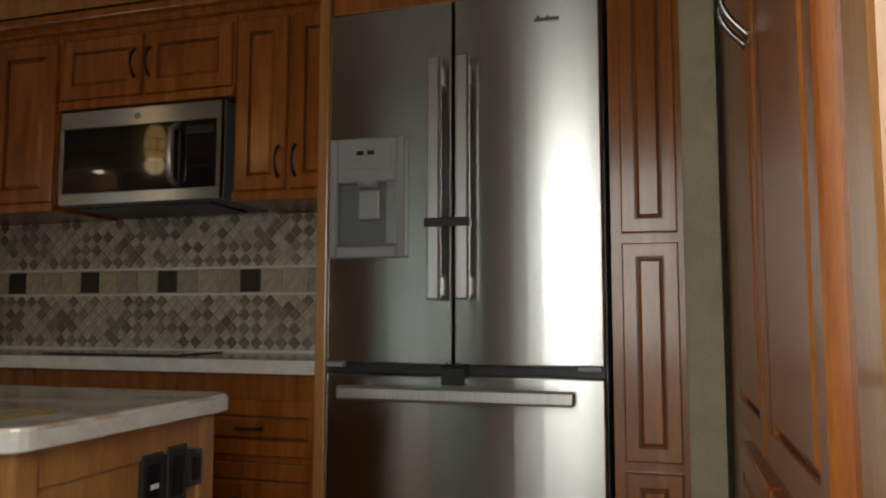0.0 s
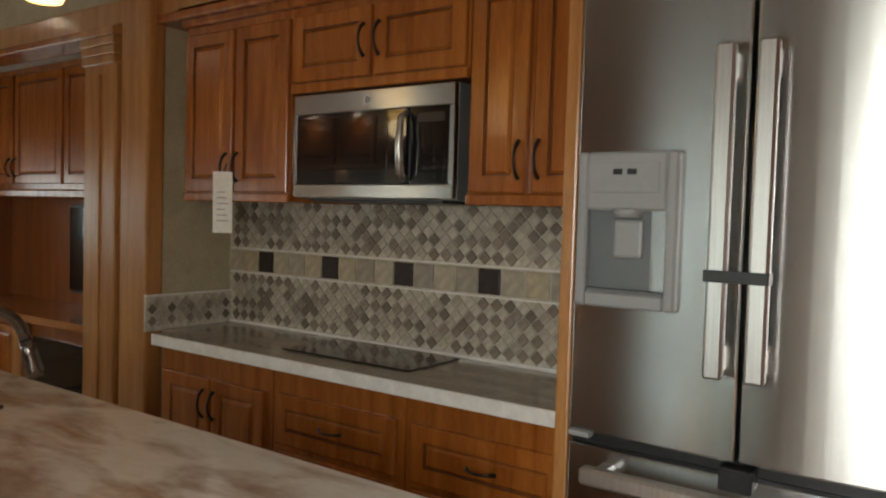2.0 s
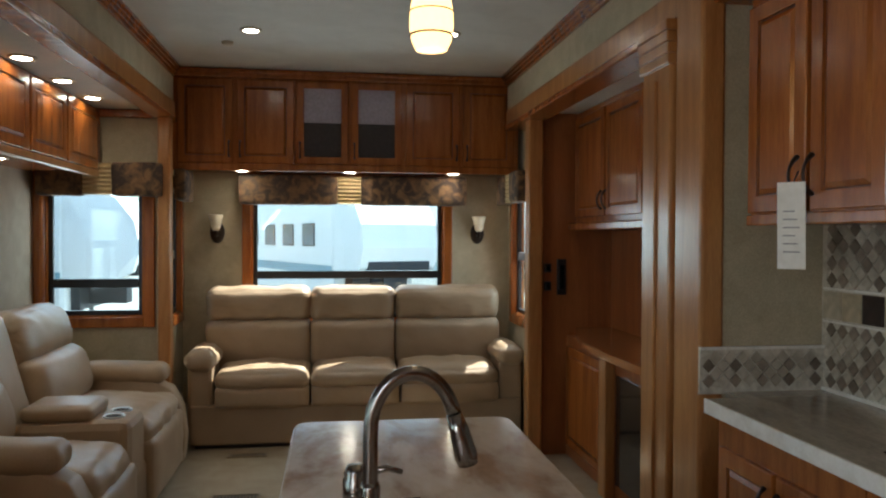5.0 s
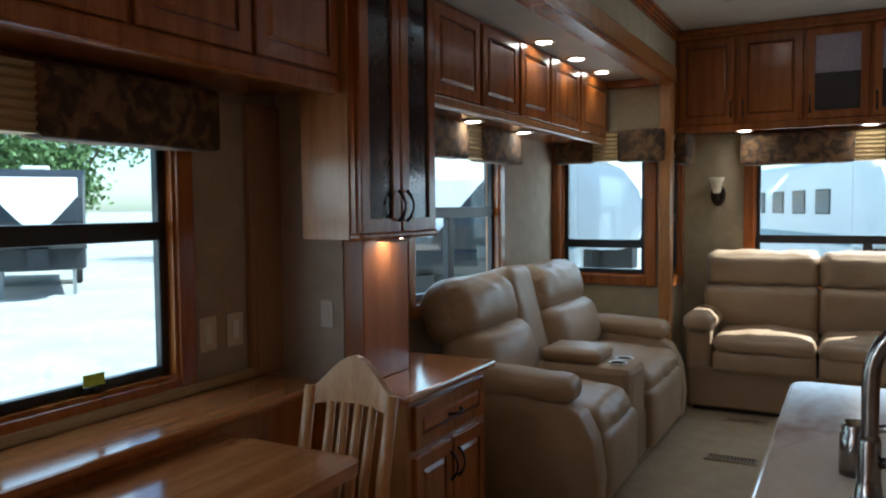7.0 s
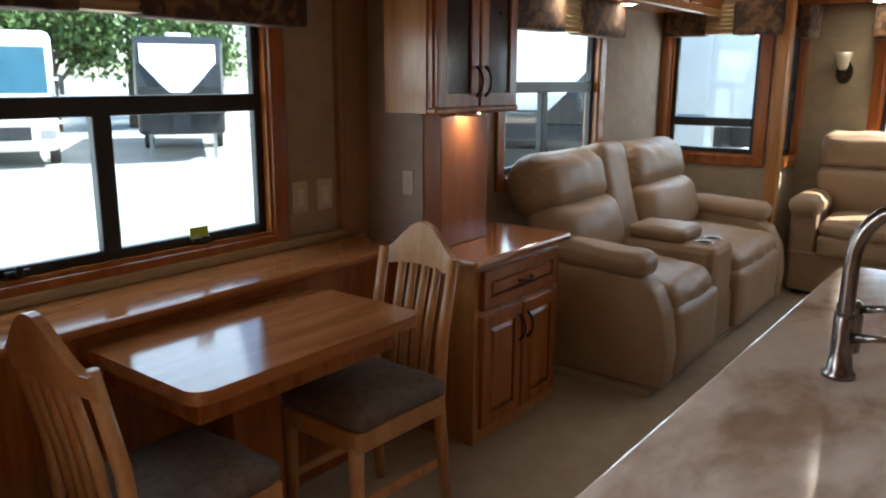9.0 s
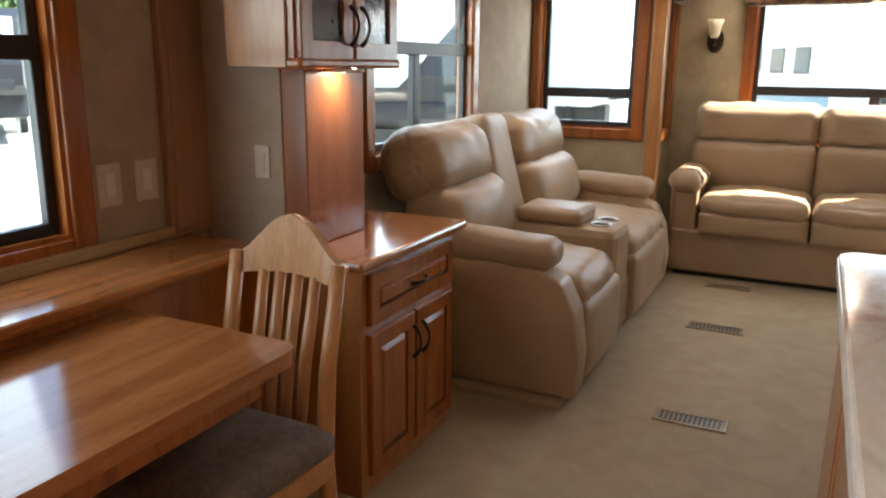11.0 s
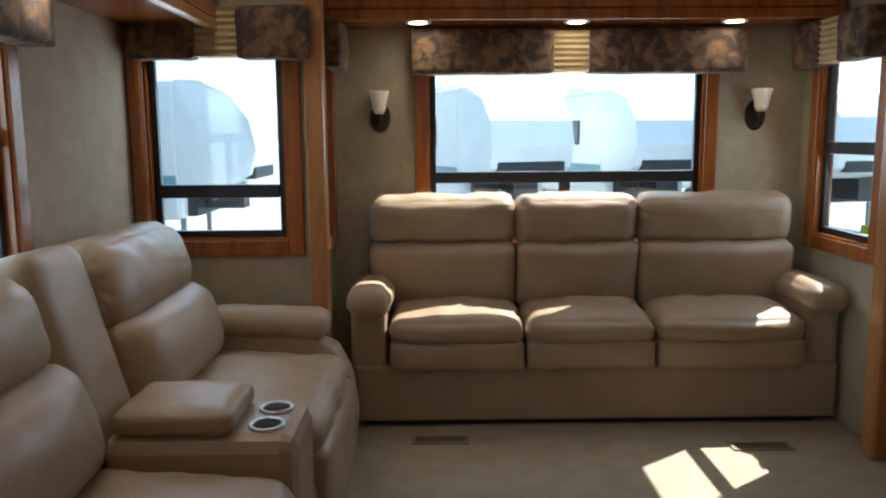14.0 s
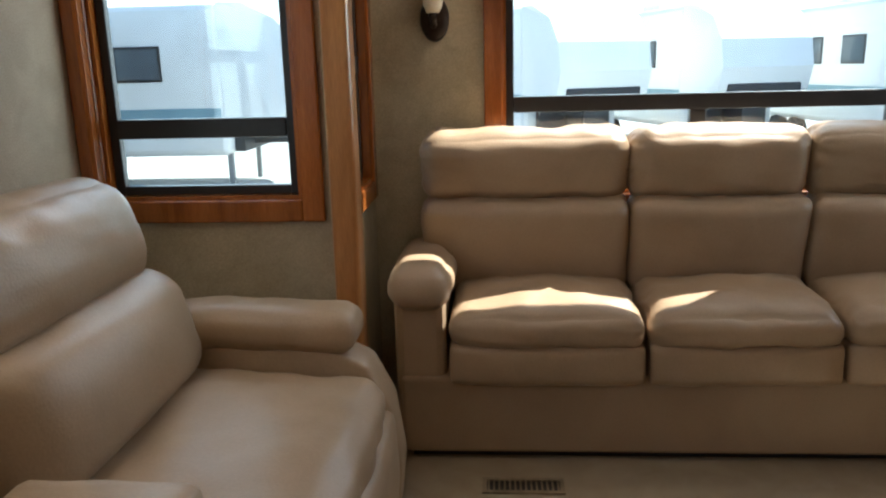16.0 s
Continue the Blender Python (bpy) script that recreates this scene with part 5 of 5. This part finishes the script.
def motorhome(x, y, turn, label):
    """A bus-fronted motorhome; its windscreen looks towards local +x."""
    m = pose(x, y, GZ, 0, 0, turn)
    t = thing("motorhome", (x, y, GZ), label, "motorhome")
    part("body", moved(box(-9, -1.25, 0.45, 0, 1.25, 3.5, r=0.18), m), RVWHITE, t)
    part("windscreen", moved(box(-0.02, -1.08, 1.95, 0.03, 1.08, 3.1, r=0.02), m), RVBLUE, t, "wide blue-tinted windscreen")
    part("grille", moved(box(-0.01, -0.6, 0.75, 0.03, 0.6, 1.1, r=0.02), m), RVGREY, t, "dark grille")
    for yy in (-1.0, 1.0):
        part("headlight", moved(box(-0.01, yy - 0.18, 0.8, 0.035, yy + 0.18, 1.02, r=0.02), m), GREYP, t)
        part("mirror", moved(boxes((-0.02, yy * 1.4 - 0.06, 1.9, 0.1, yy * 1.4 + 0.06, 2.4), (-0.05, min(yy * 1.2, yy * 1.4), 2.38, 0.02, max(yy * 1.2, yy * 1.4), 2.42), r=0.01), m), RVGREY, t)
        wheel(t, m @ pose(-1.4, yy * 1.15, 0.38))
        wheel(t, m @ pose(-6.5, yy * 1.15, 0.38))
    return t


trailer(-8.7, 18.5, 0, 8.5, RVWHITE, "white fifth-wheel trailer with dark hitch parked behind")
trailer(-0.2, 24.0, -66, 9.0, RVWHITE, "white fifth-wheel trailer with teal stripe in the row behind")
trailer(4.0, 25.0, -74, 9.0, RVWHITE, "white travel trailer with teal stripe in the row behind")
trailer(8.6, 23.5, -82, 9.5, RVWHITE, "long white travel trailer with rear ladder")
trailer(10.5, 11.2, -120, 9.0, RVWHITE, "white travel trailer parked alongside")
trailer(-7.2, 12.6, -62, 7.0, RVGREY, "charcoal fifth-wheel trailer parked alongside", RVGREY)
trailer(-22.5, 15.0, -34, 9.0, RVGREY, "charcoal fifth-wheel trailer with white nose cap across the lot", RVGREY)
motorhome(-20.5, 8.5, -23, "white motorhome with blue windscreen across the lot")
fe = thing("picket_fence", (-31, 0, GZ), "pale slatted fence at the edge of the lot", "fence")
for k in range(60):
    a = -30 + k * 0.55
    part("slat", box(-31.05, a + 12, GZ, -31.0, a + 12.3, GZ + 2.6), FENCEM, fe)
for z in (0.5, 2.2):
    part("rail", box(-31.13, -18, GZ + z, -31.055, 15.2, GZ + z + 0.12), FENCEM, fe)


def tree(x, y, height, seed):
    rnd = random.Random(seed)
    t = thing("tree", (x, y, GZ), "leafy green tree with a broad uneven crown behind the lot", "tree", "trees behind the lot")
    bm = tube([(x, y, GZ), (x + 0.1, y, GZ + height * 0.3), (x - 0.1, y + 0.2, GZ + height * 0.6)], [0.28, 0.2, 0.1], 8)
    limbs = []
    for k in range(7):
        a = rnd.uniform(0, 6.28)
        z0 = GZ + height * rnd.uniform(0.28, 0.55)
        q = Vector((x + math.cos(a) * height * 0.3, y + math.sin(a) * height * 0.3, z0 + height * rnd.uniform(0.12, 0.35)))
        tube([(x, y, z0), tuple((Vector((x, y, z0)) + q) / 2 + Vector((0, 0, 0.3))), tuple(q)], [0.1, 0.07, 0.03], 6, bm)
        limbs.append(q)
    limbs.append(Vector((x, y, GZ + height * 0.8)))
    part("trunk", bm, BARK, t)
    verts, faces = [], []
    for q in limbs:
        for k in range(420):
            d = Vector((rnd.gauss(0, 1), rnd.gauss(0, 1), rnd.gauss(0, 0.75)))
            p = q - Vector((0, 0, 0)) + d * height * 0.105
            u = Vector((rnd.uniform(-1, 1), rnd.uniform(-1, 1), rnd.uniform(-1, 1))).normalized() * 0.17
            w = u.cross(Vector((rnd.uniform(-1, 1), rnd.uniform(-1, 1), rnd.uniform(-1, 1)))).normalized() * 0.10
            i = len(verts)
            verts += [tuple(p - u - Vector((x, y, GZ))), tuple(p + w - Vector((x, y, GZ))), tuple(p + u - Vector((x, y, GZ))), tuple(p - w - Vector((x, y, GZ)))]
            faces.append((i, i + 1, i + 2, i + 3))
    me = bpy.data.meshes.new("crown")
    me.from_pydata(verts, [], faces)
    me.materials.append(LEAF)
    c = new("crown", me)
    c.parent = t


for i, (x, y, hh) in enumerate(((-35, 7, 9), (-36, 13.5, 11), (-34, 20, 9.5), (-36, 26, 11), (-33, 0, 9), (-22, 30, 11), (-33.5, 10, 6), (-33.5, 16, 5.5), (-33, 21.5, 6), (-33.5, 4, 6))):
    tree(x, y, hh, 20 + i)

# ---------------- backsplash tiles ----------------
bs = thing("backsplash", (1.66, 1.35, 0.95), "tumbled stone backsplash with diamond mosaic and dark accent tiles", "backsplash", "", "structure")
part("grout_bed", box(1.642, 0.39, 0.944, 1.6595, 2.37, 1.50), GROUT, bs)
part("side_grout_bed", box(1.20, 2.358, 0.944, 1.642, 2.3695, 1.09), GROUT, bs)
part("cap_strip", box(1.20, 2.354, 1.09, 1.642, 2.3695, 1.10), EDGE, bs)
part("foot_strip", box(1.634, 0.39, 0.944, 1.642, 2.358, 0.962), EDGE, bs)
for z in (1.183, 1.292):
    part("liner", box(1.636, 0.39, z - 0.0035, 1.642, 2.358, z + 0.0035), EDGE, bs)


def piece(name, mesh, parent, loc):
    ob = new(name, mesh)
    ob.parent = parent
    ob.location = Vector(loc) - ORIGIN[parent]
    return ob


def tile_mesh(name, pts, depth, mat):
    """A tile in the y-z plane with chamfered rim, looking to -x."""
    bm = bmesh.new()
    k = 0.88
    back = [bm.verts.new((0, y, z)) for y, z in pts]
    rim = [bm.verts.new((-depth * 0.7, y, z)) for y, z in pts]
    face = [bm.verts.new((-depth, y * k, z * k)) for y, z in pts]
    n = len(pts)
    for i in range(n):
        j = (i + 1) % n
        bm.faces.new((back[i], back[j], rim[j], rim[i]))
        bm.faces.new((rim[i], rim[j], face[j], face[i]))
    bm.faces.new(face)
    bmesh.ops.recalc_face_normals(bm, faces=bm.faces)
    me = bpy.data.meshes.new(name)
    bm.to_mesh(me)
    bm.free()
    me.materials.append(mat)
    return me


hs = 0.0455
sq = [(-hs, -hs), (hs, -hs), (hs, hs), (-hs, hs)]
light_sq, dark_sq = tile_mesh("square_tile", sq, 0.006, TILESQ), tile_mesh("accent_tile", sq, 0.007, TILEDK)
for k in range(20):
    y = 2.121 - 0.0975 * k + 0.0975 * 2
    if 0.43 < y < 2.33:
        piece("accent_tile" if (k - 2) % 4 == 0 else "square_tile", dark_sq if (k - 2) % 4 == 0 else light_sq, bs, (1.642, y, 1.2375))
R = 0.0255
dia = [(-R, 0), (0, -R), (R, 0), (0, R)]
dmesh, ddark = tile_mesh("diamond_tile", dia, 0.005, TILE), tile_mesh("diamond_tile", dia, 0.005, DTILE)
rnd = random.Random(7)
P = 0.056
rest = ([], []), ([], [])
count = 0
for zlo, zhi in ((0.964, 1.179), (1.296, 1.50)):
    nz = int((zhi - zlo) / (P / 2)) + 1
    for i in range(nz):
        z = zlo + R * 0.95 + i * P / 2
        if z + R * 0.6 > zhi + 0.01:
            continue
        for k in range(43):
            y = 0.415 + P * k + (P / 2 if i % 2 else 0)
            if not 0.41 < y < 2.34:
                continue
            dark = rnd.random() < (0.62 if i % 2 == 0 else 0.10)
            if count < 300:
                piece("diamond_tile", ddark if dark else dmesh, bs, (1.642, y, z))
                count += 1
            else:
                rest_v, rest_f = rest[dark]
                b0 = len(rest_v)
                o = Vector((1.642, y, z)) - ORIGIN[bs]
                for v in dmesh.vertices:
                    rest_v.append(tuple(v.co + o))
                for f in dmesh.polygons:
                    rest_f.append(tuple(b0 + q for q in f.vertices))
for i in range(6):
    for k in range(11):
        x = 1.23 + P * k * 0.85 + (P / 2 * 0.85 if i % 2 else 0)
        z = 0.962 + R + i * P / 2 * 0.9
        if x > 1.625 or z + R > 1.092:
            continue
        rest_v, rest_f = rest[i % 2 == 0 and k % 2 == 0]
        b0 = len(rest_v)
        for v in dmesh.vertices:
            rest_v.append((x + v.co.y * 0.85 - ORIGIN[bs].x, 2.358 + v.co.x - ORIGIN[bs].y, z + v.co.z * 0.9 - ORIGIN[bs].z))
        for f in dmesh.polygons:
            rest_f.append(tuple(b0 + q for q in reversed(f.vertices)))
for (rest_v, rest_f), mat, lab in ((rest[0], TILEI, "pale diamond mosaic of tumbled stone"), (rest[1], DTILEI, "brown diamond mosaic of tumbled stone")):
    me = bpy.data.meshes.new("mosaic")
    me.from_pydata(rest_v, [], rest_f)
    me.materials.append(mat)
    mo = new("mosaic", me)
    mo.parent = bs
    tagged(mo, lab, kind="stuff")
